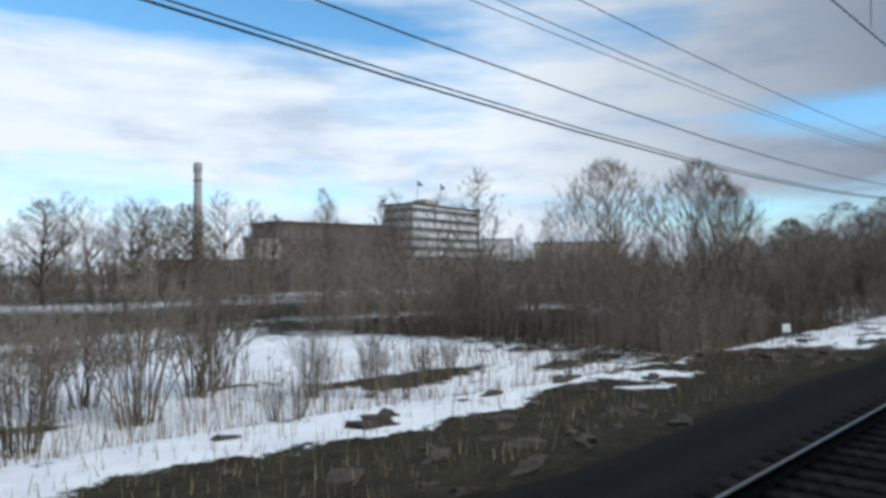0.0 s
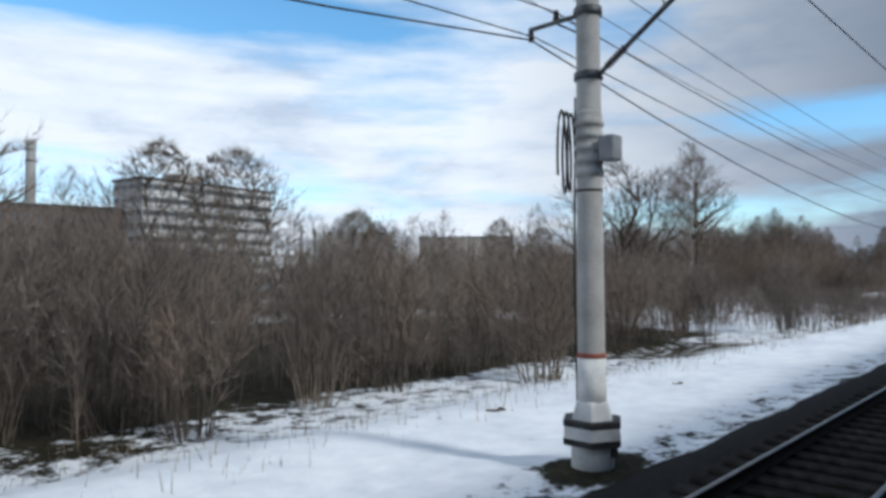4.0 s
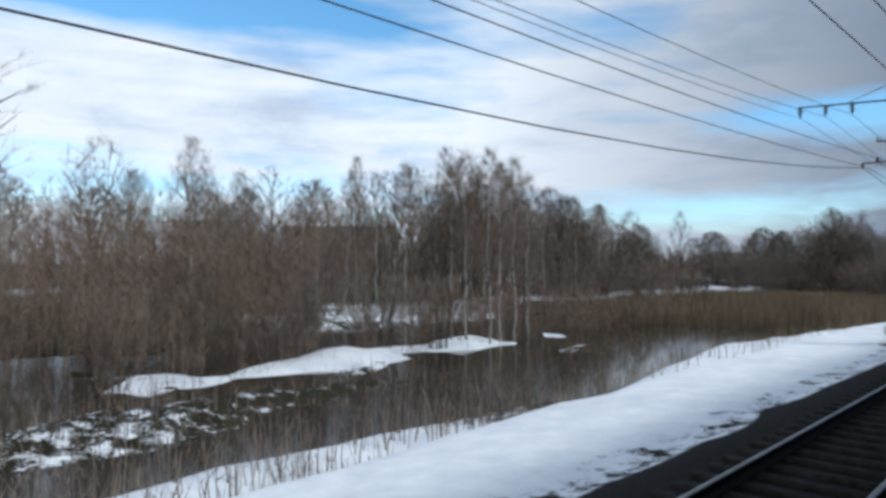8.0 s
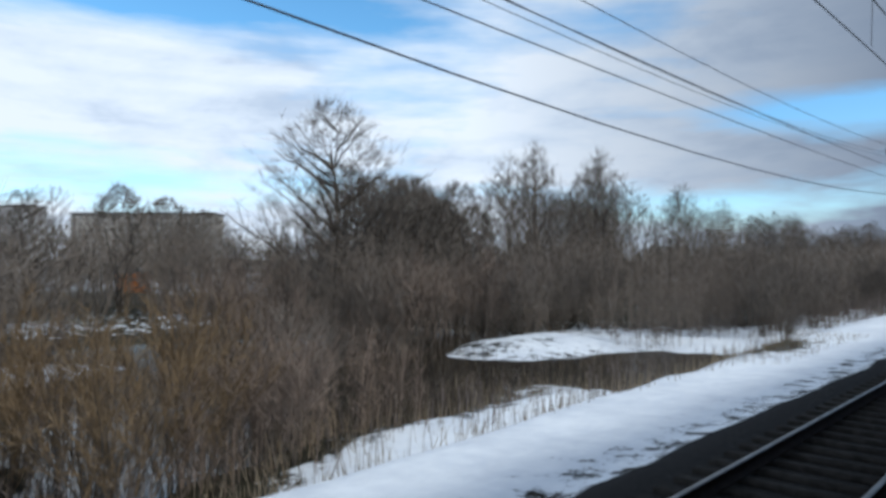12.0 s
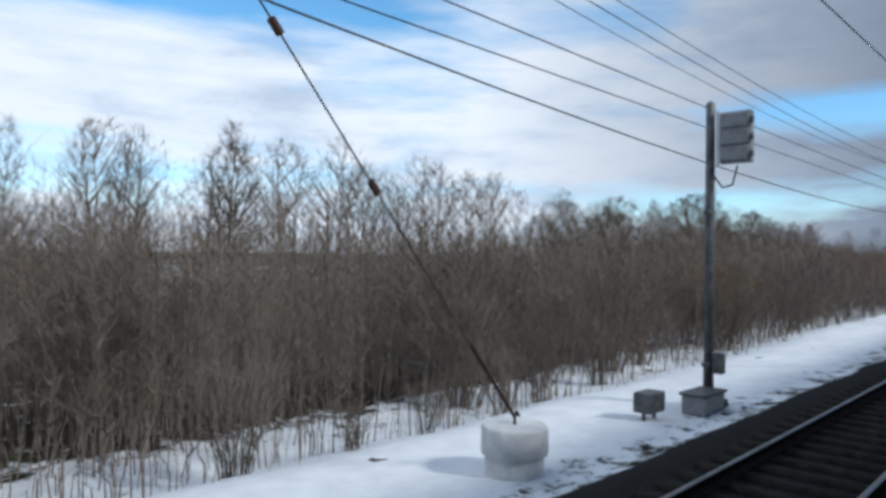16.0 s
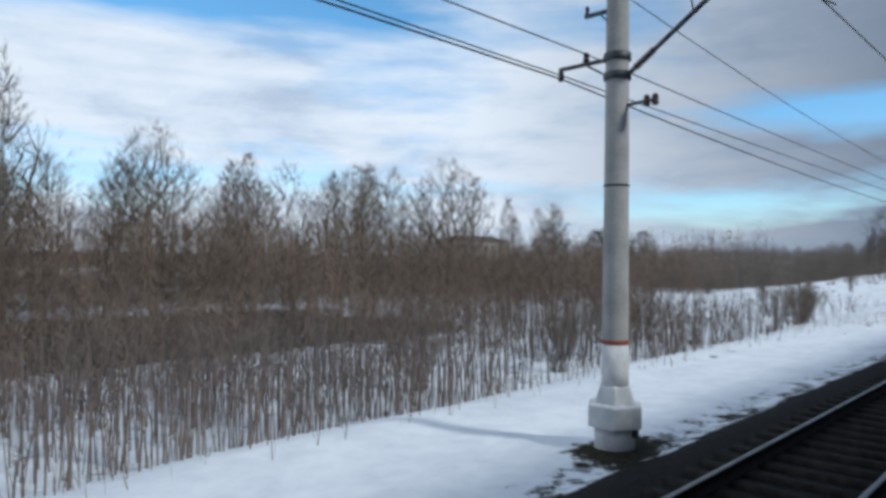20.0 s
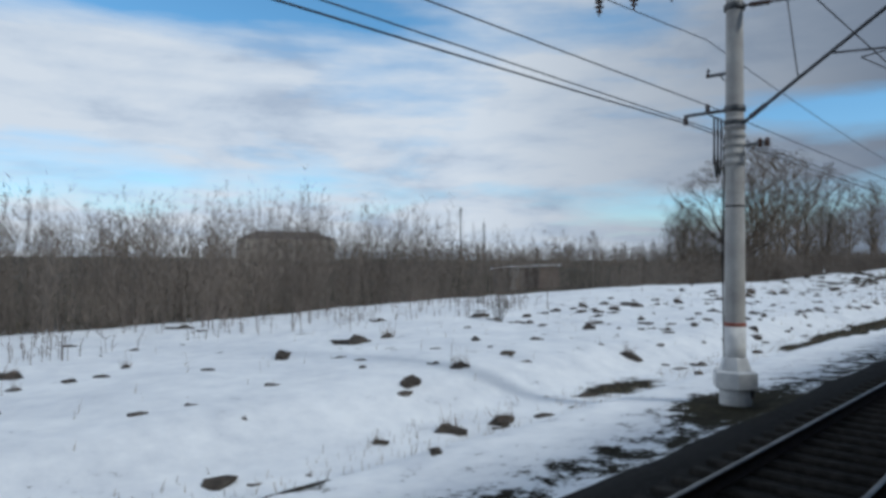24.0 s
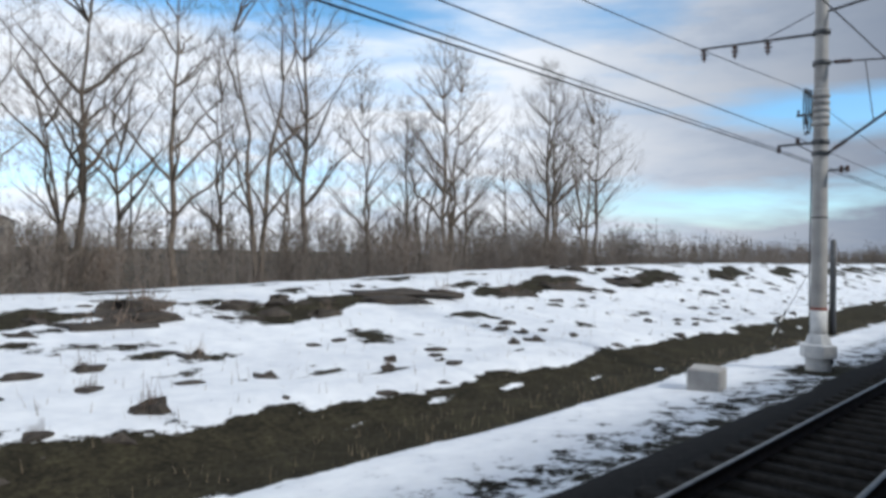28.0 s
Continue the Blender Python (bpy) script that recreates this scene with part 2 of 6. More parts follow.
    l.new(bp.outputs[0], b.inputs["Normal"])
    return m


M["ground"] = ground_material()


def water_material():
    m = mat("dark still meltwater", (0.012, 0.011, 0.009), (0.03, 0.026, 0.02), 0.06, 0, 0.3, 0.0, 3, spec=0.5)
    return m


M["water"] = water_material()


# ---- mesh helpers ----
def quads(name, v, f, material, smooth=False, points=None):
    """A mesh of quads from arrays, with loose triangles (three points each) after them."""
    v, f = np.asarray(v, np.float32).reshape(-1, 3), np.asarray(f, np.int32).reshape(-1, 4)
    loops, starts = f.ravel(), np.arange(0, f.size, 4, dtype=np.int32)
    if points is not None:
        k = np.arange(len(points), dtype=np.int32)
        starts = np.concatenate([starts, len(loops) + k[::3]]).astype(np.int32)
        loops = np.concatenate([loops, len(v) + k]).astype(np.int32)
        v = np.concatenate([v, np.asarray(points, np.float32)])
    me = bpy.data.meshes.new(name)
    me.vertices.add(len(v))
    me.vertices.foreach_set("co", v.ravel())
    me.loops.add(len(loops))
    me.loops.foreach_set("vertex_index", loops)
    me.polygons.add(len(starts))
    me.polygons.foreach_set("loop_start", starts)
    if smooth:
        me.polygons.foreach_set("use_smooth", np.ones(len(starts), bool))
    me.update(calc_edges=True)
    me.materials.append(material)
    return me


def part(name, me, parent, label="", at=None):
    """Links a mesh as one object under a thing or a part."""
    ob = new(name, me)
    ob.parent = parent
    if at is not None:
        ob.matrix_basis = at
    return tagged(ob, label)


def thing(name, label, category, group="", at=None, me=None, kind=""):
    ob = new(name, me)
    if me is None:
        ob.empty_display_size = 0.2
    if at is not None:
        ob.matrix_basis = at
    return tagged(ob, label, category, group, kind)


def bm_mesh(name, bm, material, smooth=False):
    me = bpy.data.meshes.new(name)
    bm.normal_update()
    bm.to_mesh(me)
    bm.free()
    me.materials.append(material)
    if smooth:
        for p in me.polygons:
            p.use_smooth = True
    return me


def box_into(bm, x0, x1, y0, y1, z0, z1):
    vs = [bm.verts.new(p) for p in ((x0, y0, z0), (x1, y0, z0), (x1, y1, z0), (x0, y1, z0), (x0, y0, z1), (x1, y0, z1), (x1, y1, z1), (x0, y1, z1))]
    for q in ((3, 2, 1, 0), (4, 5, 6, 7), (0, 1, 5, 4), (1, 2, 6, 5), (2, 3, 7, 6), (3, 0, 4, 7)):
        bm.faces.new([vs[k] for k in q])


def boxes(name, rows, material, bevel=0.0):
    bm = bmesh.new()
    for r in rows:
        box_into(bm, *r)
    if bevel:
        bmesh.ops.bevel(bm, geom=bm.edges[:], offset=bevel, segments=1, affect="EDGES")
    return bm_mesh(name, bm, material)


def lathe(name, profile, material, n=12, smooth=True):
    """A turned shape from (radius, height) rows, closed at both ends."""
    bm = bmesh.new()
    rings = []
    for r, z in profile:
        rings.append([bm.verts.new((r * math.cos(2 * math.pi * k / n), r * math.sin(2 * math.pi * k / n), z)) for k in range(n)])
    for a, b in zip(rings, rings[1:]):
        for k in range(n):
            bm.faces.new((a[k], a[(k + 1) % n], b[(k + 1) % n], b[k]))
    bm.faces.new(rings[0][::-1])
    bm.faces.new(rings[-1])
    me = bm_mesh(name, bm, material)
    if smooth:
        for p in me.polygons:
            p.use_smooth = len(p.vertices) == 4
    return me


def segs(rows, n=3):
    """Tapered straight tubes from rows of p0, p1, r0, r1: vertex and quad arrays."""
    a = np.asarray(rows, np.float64)
    p0, p1, r0, r1 = a[:, 0:3], a[:, 3:6], a[:, 6], a[:, 7]
    d = p1 - p0
    d /= np.maximum(np.linalg.norm(d, axis=1, keepdims=True), 1e-9)
    ref = np.where(np.abs(d[:, 2:3]) > 0.9, np.array([[1.0, 0, 0]]), np.array([[0, 0, 1.0]]))
    u = np.cross(d, ref)
    u /= np.maximum(np.linalg.norm(u, axis=1, keepdims=True), 1e-9)
    w = np.cross(d, u)
    v = np.zeros((len(a), 2 * n, 3))
    for k in range(n):
        c, s = math.cos(2 * math.pi * k / n), math.sin(2 * math.pi * k / n)
        o = u * c + w * s
        v[:, k] = p0 + o * r0[:, None]
        v[:, n + k] = p1 + o * r1[:, None]
    base = (np.arange(len(a)) * 2 * n)[:, None]
    f = np.concatenate([base + np.array([[k, n + k, n + (k + 1) % n, (k + 1) % n]]) for k in range(n)])
    return v.reshape(-1, 3), f


def slivers(rows, seed=1):
    """Hair-thin pointed twigs, one triangle each, turned at random."""
    a = np.asarray(rows, np.float64)
    r = np.random.RandomState(seed)
    p0, p1 = a[:, 0:3], a[:, 3:6]
    d = p1 - p0
    u = np.cross(d, r.normal(0, 1, d.shape))
    u /= np.maximum(np.linalg.norm(u, axis=1, keepdims=True), 1e-9)
    return np.stack([p0 - u * a[:, 6:7], p0 + u * a[:, 6:7], p1], 1).reshape(-1, 3)


def twiggy_mesh(name, rows, fine, material, seed=1):
    """Branches as tubes with their finest twigs as slivers, in one mesh."""
    v, f = segs(rows)
    return quads(name, v, f, material, points=slivers(fine, seed))


def tube_mesh(name, rows, material, n=3, smooth=False):
    v, f = segs(rows, n)
    return quads(name, v, f, material, smooth)


def pipe_mesh(name, pts, rad, material, n=5):
    """One unbroken round cable along a line of points."""
    p = np.asarray([tuple(q) for q in pts], float)
    d = np.gradient(p, axis=0)
    d /= np.maximum(np.linalg.norm(d, axis=1, keepdims=True), 1e-9)
    ref = np.where(np.abs(d[:, 2:3]) > 0.9, np.array([[1.0, 0, 0]]), np.array([[0, 0, 1.0]]))
    u = np.cross(d, ref)
    u /= np.maximum(np.linalg.norm(u, axis=1, keepdims=True), 1e-9)
    w = np.cross(d, u)
    a = np.arange(n) * 2 * math.pi / n
    v = p[:, None] + rad * (u[:, None] * np.cos(a)[None, :, None] + w[:, None] * np.sin(a)[None, :, None])
    i, k = np.arange(len(p) - 1)[:, None] * n, np.arange(n)[None]
    f = np.stack([i + k, i + n + k, i + n + (k + 1) % n, i + (k + 1) % n], -1).reshape(-1, 4)
    return quads(name, v.reshape(-1, 3), f, material, True)


def line_rows(pts, r0, r1=None):
    r1 = r0 if r1 is None else r1
    k = len(pts) - 1
    return [(*pts[i], *pts[i + 1], r0 + (r1 - r0) * i / k, r0 + (r1 - r0) * (i + 1) / k) for i in range(k)]


# ---- the lie of the land ----
CREST = [(-60, 12.5), (5, 13.5), (20, 11.6), (60, 10.9), (100, 11.2), (150, 9.5), (208, 8.7), (222, 9.4), (233, 11.2), (245, 9.6), (258, 8.4), (263, 9.0), (267, 9.3), (271, 7.7), (276, 8.0), (290, 7.4), (312, 8.2), (335, 9.2), (400, 9.2), (415, 8.4), (435, 8.5),
         (450, 9.3), (530, 9.9), (580, 11.0)]
LOW = [(-60, -1.6), (60, -1.35), (110, -1.2), (150, -1.5), (184, -1.65), (204, -2.3), (337, -2.3), (348, -1.5), (440, -1.5), (540, -1.45), (575, -1.3), (612, -0.75), (640, -0.6)]


def smooth(e0, e1, v):
    t = np.clip((v - e0) / np.maximum(e1 - e0, 1e-6), 0, 1)
    return t * t * (3 - 2 * t)


def waves(x, y, seed, size):
    """A cheap smooth noise, about -1 to 1."""
    r = np.random.RandomState(seed)
    s = 0
    for k in range(7):
        a, b = r.uniform(0, 2 * math.pi, 2)
        q = (0.6 + 0.35 * k) / size
        s = s + np.sin((x * math.cos(a) + y * math.sin(a)) * q * 2 * math.pi + b) / (1 + 0.35 * k)
    return s / 3.2


def crest_at(x):
    return np.interp(x, [r[0] for r in CREST], [r[1] for r in CREST])


def field_edge(x):
    """Where the open snowfield ends."""
    return np.interp(x, [600, 660, 700, 730, 860], [29, 32, 29, 26.5, 26.5])


def land(x, y):
    """The ground's height."""
    x, y = np.asarray(x, float), np.asarray(y, float)
    c = crest_at(x) + 0.35 * waves(x, y * 0, 3, 9)
    low = np.interp(x, [r[0] for r in LOW], [r[1] for r in LOW])
    z = -0.25 - 0.33 * smooth(4.3, 5.5, y) - 0.14 * smooth(5.5, 9.0, y)
    field = smooth(585, 640, x)
    drop = smooth(0, 1, (y - c) / 3.6)
    z = z * (1 - drop) + low * drop
    ditch = field * (-0.30 * smooth(8.3, 9.4, y) + 0.55 * smooth(10.6, 13.0, y) + 0.35 * smooth(14, 40, y))
    z = z + ditch
    z = z + field * np.interp(x, [600, 640, 665, 690, 705, 716, 724, 736, 748, 760, 775, 800, 860], [-0.5, -0.5, -0.15, -0.05, -0.1, 0.1, 0.45, 0.9, 0.85, 1.25, 1.75, 2.1, 2.2]) * smooth(13.5, 25.5, y)
    far = field_edge(x)
    z = z - field * 1.5 * smooth(0, 9, y - far)
    z = z + np.interp(x, [600, 640, 660, 675, 690, 715, 735, 760, 800, 860], [0, 0.1, 0.2, 0.4, 0.6, 0.5, 0.4, 0.3, 0.3, 0.2]) * smooth(18, 28, y) * (1 - smooth(0, 7, y - far))
    rough = smooth(5.6, 7.5, y)
    z = z + rough * (0.05 * waves(x, y, 5, 4.0) + 0.09 * drop * waves(x, y, 6, 11.0) + 0.025 * waves(x, y, 7, 1.6))
    basin = smooth(196, 206, x) * (1 - smooth(338, 345, x)) * smooth(0.5, 1.0, drop)
    # islands and the far bank of the flooded ground
    isl = smooth(0.1, 0.7, waves(x, y, 11, 17.0)) * 0.5
    wob = 1.6 * waves(x, y, 12, 6.0)
    bank = np.exp(-(((x - 225) / 13) ** 2) - ((y - 26.5 + wob) / 1.7) ** 2) * 0.62 + np.exp(-(((x - 312) / 7) ** 2) - ((y - 31 + wob) / 3.5) ** 2) * 0.8 + np.exp(-(((x - 212) / 10) ** 2) - ((y - 20 + wob) / 1.6) ** 2) * 0.75
    bank = bank + np.exp(-(((x - 211) / 12) ** 2) - ((y - 12.6 + 0.3 * wob) / 1.7) ** 2) * 0.72
    bank = bank + np.exp(-(((x - 209.5) / 3.5) ** 2) - ((y - 18.0 + 0.9 * wob) / 2.2) ** 2) * 0.31
    bank = bank + np.exp(-(((x - 320) / 7.5) ** 2) - ((y - 12.2 + 0.4 * wob) / 2.0) ** 2) * 0.8 + np.exp(-(((x - 337) / 6) ** 2) - ((y - 22 + 0.6 * wob) / 3.0) ** 2) * 0.9
    z = z + basin * (isl * 0.6 + bank + 1.1 * smooth(34, 48, y))
    z = z + 7.0 * smooth(900, 2500, y)
    return z


def cover_at(x, y):
    """Share of snow, and of ballast."""
    c = crest_at(x)
    s = np.full_like(x, 0.74)
    field = smooth(585, 640, x)
    beyond = smooth(0.5, 4.0, y - c) * (1 - field)
    s = s - beyond * (0.16 - 0.10 * smooth(335, 350, x)) - beyond * (0.20 - 0.10 * smooth(335, 350, x)) * ( smooth(-0.2, 0.8, waves(x, y, 21, 13.0)))
    s = s + (0.06 + 0.14 * smooth(135, 165, x)) * smooth(5.4, 7.2, y) * (1 - smooth(0.0, 1.5, y - c)) * (1 - field)
    s = s - 0.21 * (1 - smooth(5.2, 7.6, y))
    # dead grass bank where the way begins
    s = s - 0.62 * (1 - smooth(28, 34, x + 0.6 * (y - 8))) * (1 - smooth(10.4, 12.2, y + 2.4 * waves(x, y, 51, 5.5)))
    s = s + 0.24 * (1 - smooth(26, 34, x)) * smooth(11.5, 12.5, y) * (1 - smooth(28, 40, y))
    s = s - 0.5 * (1 - smooth(24, 30, x)) * smooth(0.25, 0.6, waves(x * 0.6, y, 62, 4.5)) * smooth(11.5, 13, y) * (1 - smooth(20, 26, y))
    s = s - 0.42 * (1 - smooth(52, 76, x)) * smooth(-0.25, 0.45, waves(x, y * 1.5, 61, 2.6)) * (1 - smooth(12.5, 14, y)) * smooth(26, 34, x)
    for xp, yp, wx, wy in ((8.4, 14.2, 1.5, 1.5), (18.5, 19.5, 2.6, 0.9), (24.0, 17.4, 2.6, 0.8), (16.5, 14.6, 1.6, 0.5), (24.5, 13.0, 3.0, 1.2)):
        s = s - 0.65 * np.exp(-(((x - xp) / wx) ** 2) - ((y - yp) / wy) ** 2)
    s = s + 0.20 * beyond * smooth(73, 80, x) * (1 - smooth(96, 102, x)) * (1 - smooth(20, 26, y))
    s = s + 0.13 * beyond * smooth(140, 150, x) * (1 - smooth(196, 204, x))
    # thawed litter under the dense thickets
    xw, yw = x + 3.5 * waves(x, y, 81, 15.0), y + 0.7 * waves(x, y, 84, 9.0)
    for x0, x1, y0, y1, w in ((345, 380, 15.4, 54, 0.34), (374, 444, 13.8, 54, 0.36), (438, 480, 17.5, 54, 0.34), (200, 232, 29, 58, 0.3), (326, 352, 20, 56, 0.3), (474, 552, 24.5, 42, 0.36), (23, 57, 13.0, 42, 0.30), (98, 146, 16.5, 40, 0.34), (148, 200, 38, 56, 0.3)):
        s = s - w * smooth(x0, x0 + 6, xw) * (1 - smooth(x1 - 6, x1, xw)) * smooth(y0, y0 + 1.6, yw) * (1 - smooth(y1, y1 + 8, yw))
    # reeds and flooded ground
    s = s - 0.55 * smooth(248, 256, x) * (1 - smooth(320, 332, x)) * smooth(2.2, 4.0, y - c + 0.6 * waves(x, y, 71, 4.0)) * (1 - smooth(36, 46, y))
    s = s - 0.30 * smooth(196, 204, x) * (1 - smooth(255, 265, x)) * smooth(0.5, 2.0, y - c) * (1 - smooth(18, 24, y))
    s = s + 0.55 * (np.exp(-(((x - 313) / 9) ** 2) - ((y - 31) / 5) ** 2) + np.exp(-(((x - 225) / 14) ** 2) - ((y - 26.5) / 2.2) ** 2))
    s = s + 0.55 * np.exp(-(((x - 211) / 13) ** 2) - ((y - 12.5) / 2.2) ** 2)
    s = s + 0.5 * np.exp(-(((x - 320) / 8) ** 2) - ((y - 12.2) / 2.6) ** 2) + 0.5 * np.exp(-(((x - 337) / 7) ** 2) - ((y - 22) / 3.0) ** 2)
    s = s + 0.7 * np.exp(-(((x - 316.6) / 3.0) ** 2) - ((y - 30.5) / 3.5) ** 2)
    s = s + 0.4 * np.exp(-(((x - 345) / 5.0) ** 2) - ((y - 13.2) / 4.0) ** 2)
    s = s + 0.2 * np.exp(-(((x - 209.5) / 3.5) ** 2) - ((y - 18.0) / 2.6) ** 2)
    # a thawed patch beside the line
    s = s - 0.75 * np.exp(-(((x - 335.5) / 5.0) ** 2) - ((y - 9.8) / 2.0) ** 2)
    s = s - 0.34 * np.exp(-(((x - 292) / 7) ** 2) - ((y - 6.2) / 1.0) ** 2)
    s = s - 0.6 * np.exp(-(((x - 646.2) / 1.6) ** 2) - ((y - 9.9) / 0.7) ** 2) - 0.5 * np.exp(-(((x - 634.5) / 0.9) ** 2) - ((y - 8.6) / 0.4) ** 2)
    # thawed rings round the masts
    for xm in MASTS:
        thaw = 1.7 if xm in (413.1, 644.4, 703.0) else 1.0
        s = s - 0.75 * np.exp(-(((x - xm) / (0.85 * thaw)) ** 2) - ((y - MAST_Y) / (0.6 * thaw)) ** 2)
    # field: a thawed strip along the ditch, long thawed patches on the bank, many small ones between
    mid = np.interp(x, [640, 660, 690, 705, 717, 723, 739, 744, 752, 760, 860], [8.9, 9.0, 9.7, 10.0, 10.3, 11.4, 12.3, 10.6, 10.3, 10.8, 11.5]) + 0.35 * waves(x, y * 0, 31, 6)
    half = np.interp(x, [640, 656, 664, 690, 708, 714, 722, 738, 745, 752, 860], [-0.9, -0.4, 1.0, 0.95, 0.6, -0.1, 0.6, 0.8, 1.3, 1.35, 1.2])
    strip = field * smooth(-0.25, 0.25, half + 0.35 * waves(x, y, 32, 2.3) - np.abs(y - mid))
    s = s - 0.9 * strip * smooth(-0.85, -0.35, waves(x, y * 1.4, 36, 2.2))
    s = s + field * 0.10 * smooth(11.5, 14.5, y)
    bank = field * smooth(0.05, 0.4, waves(x * 0.55, y * 2.0, 33, 6)) * smooth(17, 20, y) * (1 - smooth(25, 28, y)) * smooth(690, 735, x)
    s = s - 0.75 * bank
    s = s - (0.30 + 0.32 * smooth(670, 720, x)) * field * smooth(0.35, 0.7, waves(x * 0.7, y * 2.4, 34, 3.0)) * smooth(11.5, 14, y) * smooth(610, 650, x)
    s = s - 0.07 * field * (1 - smooth(6.0, 8.8, y))
    s = s - 0.27 * smooth(44, 58, y) - 0.4 * field * smooth(3, 8, y - field_edge(x))
    b = 1 - smooth(4.7, 5.6, y - 1.3 * (1 - smooth(45, 75, x)) + 0.3 * waves(x, y, 41, 6) + 0.2 * waves(x, y, 42, 1.7))
    b = np.where(y < 4.2, 1.0, b) * smooth(-9.0, -7.0, y)
    # open country beyond the line's own strip: patchy thaw
    far = np.maximum(smooth(62, 90, y), 1 - smooth(-12.0, -8.0, y))
    s = s * (1 - far) + far * (0.42 - 0.16 * field + 0.16 * waves(x, y, 82, 90.0) + 0.10 * waves(x, y, 83, 37.0))
    return np.clip(s, 0, 1), np.clip(b, 0, 1)


MAST_Y = 6.0
MASTS = [-11.5, 49.7, 110.4, 173.0, 235.4, 298.4, 355.8, 413.1, 472.5, 530.4, 587.5, 644.4, 703.0, 761.1, 819.5]


def spread(parts_):
    return np.unique(np.concatenate([np.arange(a, b, s) for a, b, s in parts_]))


gx = spread([(-4000, -400, 400), (-400, -40, 20), (-40, 20, 1.0), (20, 860, 1.4), (860, 1100, 5), (1100, 2000, 50), (2000, 5001, 500)] + [(m - 1.5, m + 1.51, 0.3) for m in MASTS])
gy = spread([(-3000, -300, 300), (-300, -20, 20), (-20, 4, 2), (4, 14, 0.32), (14, 26, 0.6), (26, 60, 1.5), (60, 140, 8), (140, 700, 40), (700, 5001, 300)])
GX, GY = np.meshgrid(gx, gy, indexing="ij")
GZ = land(GX, GY)
ny = len(gy)
idx = np.arange(len(gx) * ny).reshape(len(gx), ny)
gf = np.stack([idx[:-1, :-1], idx[1:, :-1], idx[1:, 1:], idx[:-1, 1:]], -1).reshape(-1, 4)
g_me = quads("ground", np.stack([GX, GY, GZ], -1).reshape(-1, 3), gf, M["ground"], True)
cs, cb = cover_at(GX, GY)
ca = g_me.color_attributes.new("cover", "FLOAT_COLOR", "POINT")
ca.data.foreach_set("color", np.stack([cs, cb, cs * 0, cs * 0 + 1], -1).astype(np.float32).ravel())
ground = thing("ground", "snow-covered ground with thawed soil and dark ballast", "ground", me=g_me, kind="structure")

# still meltwater in the hollow beside the embankment
w_me = quads("water", [(194, 8.8, -2.02), (346, 8.8, -2.02), (346, 48, -2.02), (194, 48, -2.02)], [(0, 1, 2, 3)], M["water"])
thing("water", "dark still meltwater flooding the low ground", "water", me=w_me, kind="structure")

# the standing side of the train behind the viewer, which shades the track
thing("wall_train", "plain dark side of the train behind the window", "wall", me=boxes("wall_train", [(-80, 860, -3.5, -0.7, -0.1, 4.9)], M["train"]), kind="structure")

# ---- the neighbouring track ----
track = thing("railway_track", "steel rails on dirty, extra darkened concrete sleepers in darkened ballast", "railway track")
RAIL = [(-0.066, -0.18), (0.066, -0.18), (0.066, -0.165), (0.012, -0.14), (0.010, -0.05), (0.036, -0.035), (0.036, -0.004), (0.030, 0.0), (-0.030, 0.0), (-0.036, -0.004),
        (-0.036, -0.035), (-0.010, -0.05), (-0.012, -0.14), (-0.066, -0.165)]
xs = np.concatenate([np.arange(-60, 860, 10.0), [860.0, 1600.0]])
for y in (1.93, 3.45):
    pv = np.array([(x, y + a, b) for x in xs for a, b in RAIL])
    k = len(RAIL)
    pf = np.array([(i * k + j, i * k + (j + 1) % k, (i + 1) * k + (j + 1) % k, (i + 1) * k + j) for i in range(len(xs) - 1) for j in range(k)])
    r_me = quads("rail", pv, pf, M["rust"])
    r_me.materials.append(M["railtop"])
    r_me.polygons.foreach_set("material_index", np.array([1 if j in (6, 7, 8) else 0 for i in range(len(xs) - 1) for j in range(k)], np.int32))
    part("rail", r_me, track, "rusty rail with a polished head")
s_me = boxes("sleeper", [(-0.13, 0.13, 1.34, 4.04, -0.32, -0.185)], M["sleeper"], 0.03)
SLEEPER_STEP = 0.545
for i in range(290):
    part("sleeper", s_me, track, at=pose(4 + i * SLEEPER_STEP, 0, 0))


def box_array(centres, half):
    """Many alike boxes as arrays."""
    c = np.asarray(centres, float)
    corner = np.array([(-1, -1, -1), (1, -1, -1), (1, 1, -1), (-1, 1, -1), (-1, -1, 1), (1, -1, 1), (1, 1, 1), (-1, 1, 1)], float) * np.asarray(half)
    v = (c[:, None] + corner[None]).reshape(-1, 3)
    q = np.array([(3, 2, 1, 0), (4, 5, 6, 7), (0, 1, 5, 4), (1, 2, 6, 5), (2, 3, 7, 6), (3, 0, 4, 7)])
    f = ((np.arange(len(c)) * 8)[:, None, None] + q[None]).reshape(-1, 4)
    return v, f


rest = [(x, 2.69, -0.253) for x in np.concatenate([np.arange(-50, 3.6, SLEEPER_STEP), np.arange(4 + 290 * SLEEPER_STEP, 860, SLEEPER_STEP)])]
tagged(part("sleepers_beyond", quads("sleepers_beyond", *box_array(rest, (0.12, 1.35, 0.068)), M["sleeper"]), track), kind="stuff")

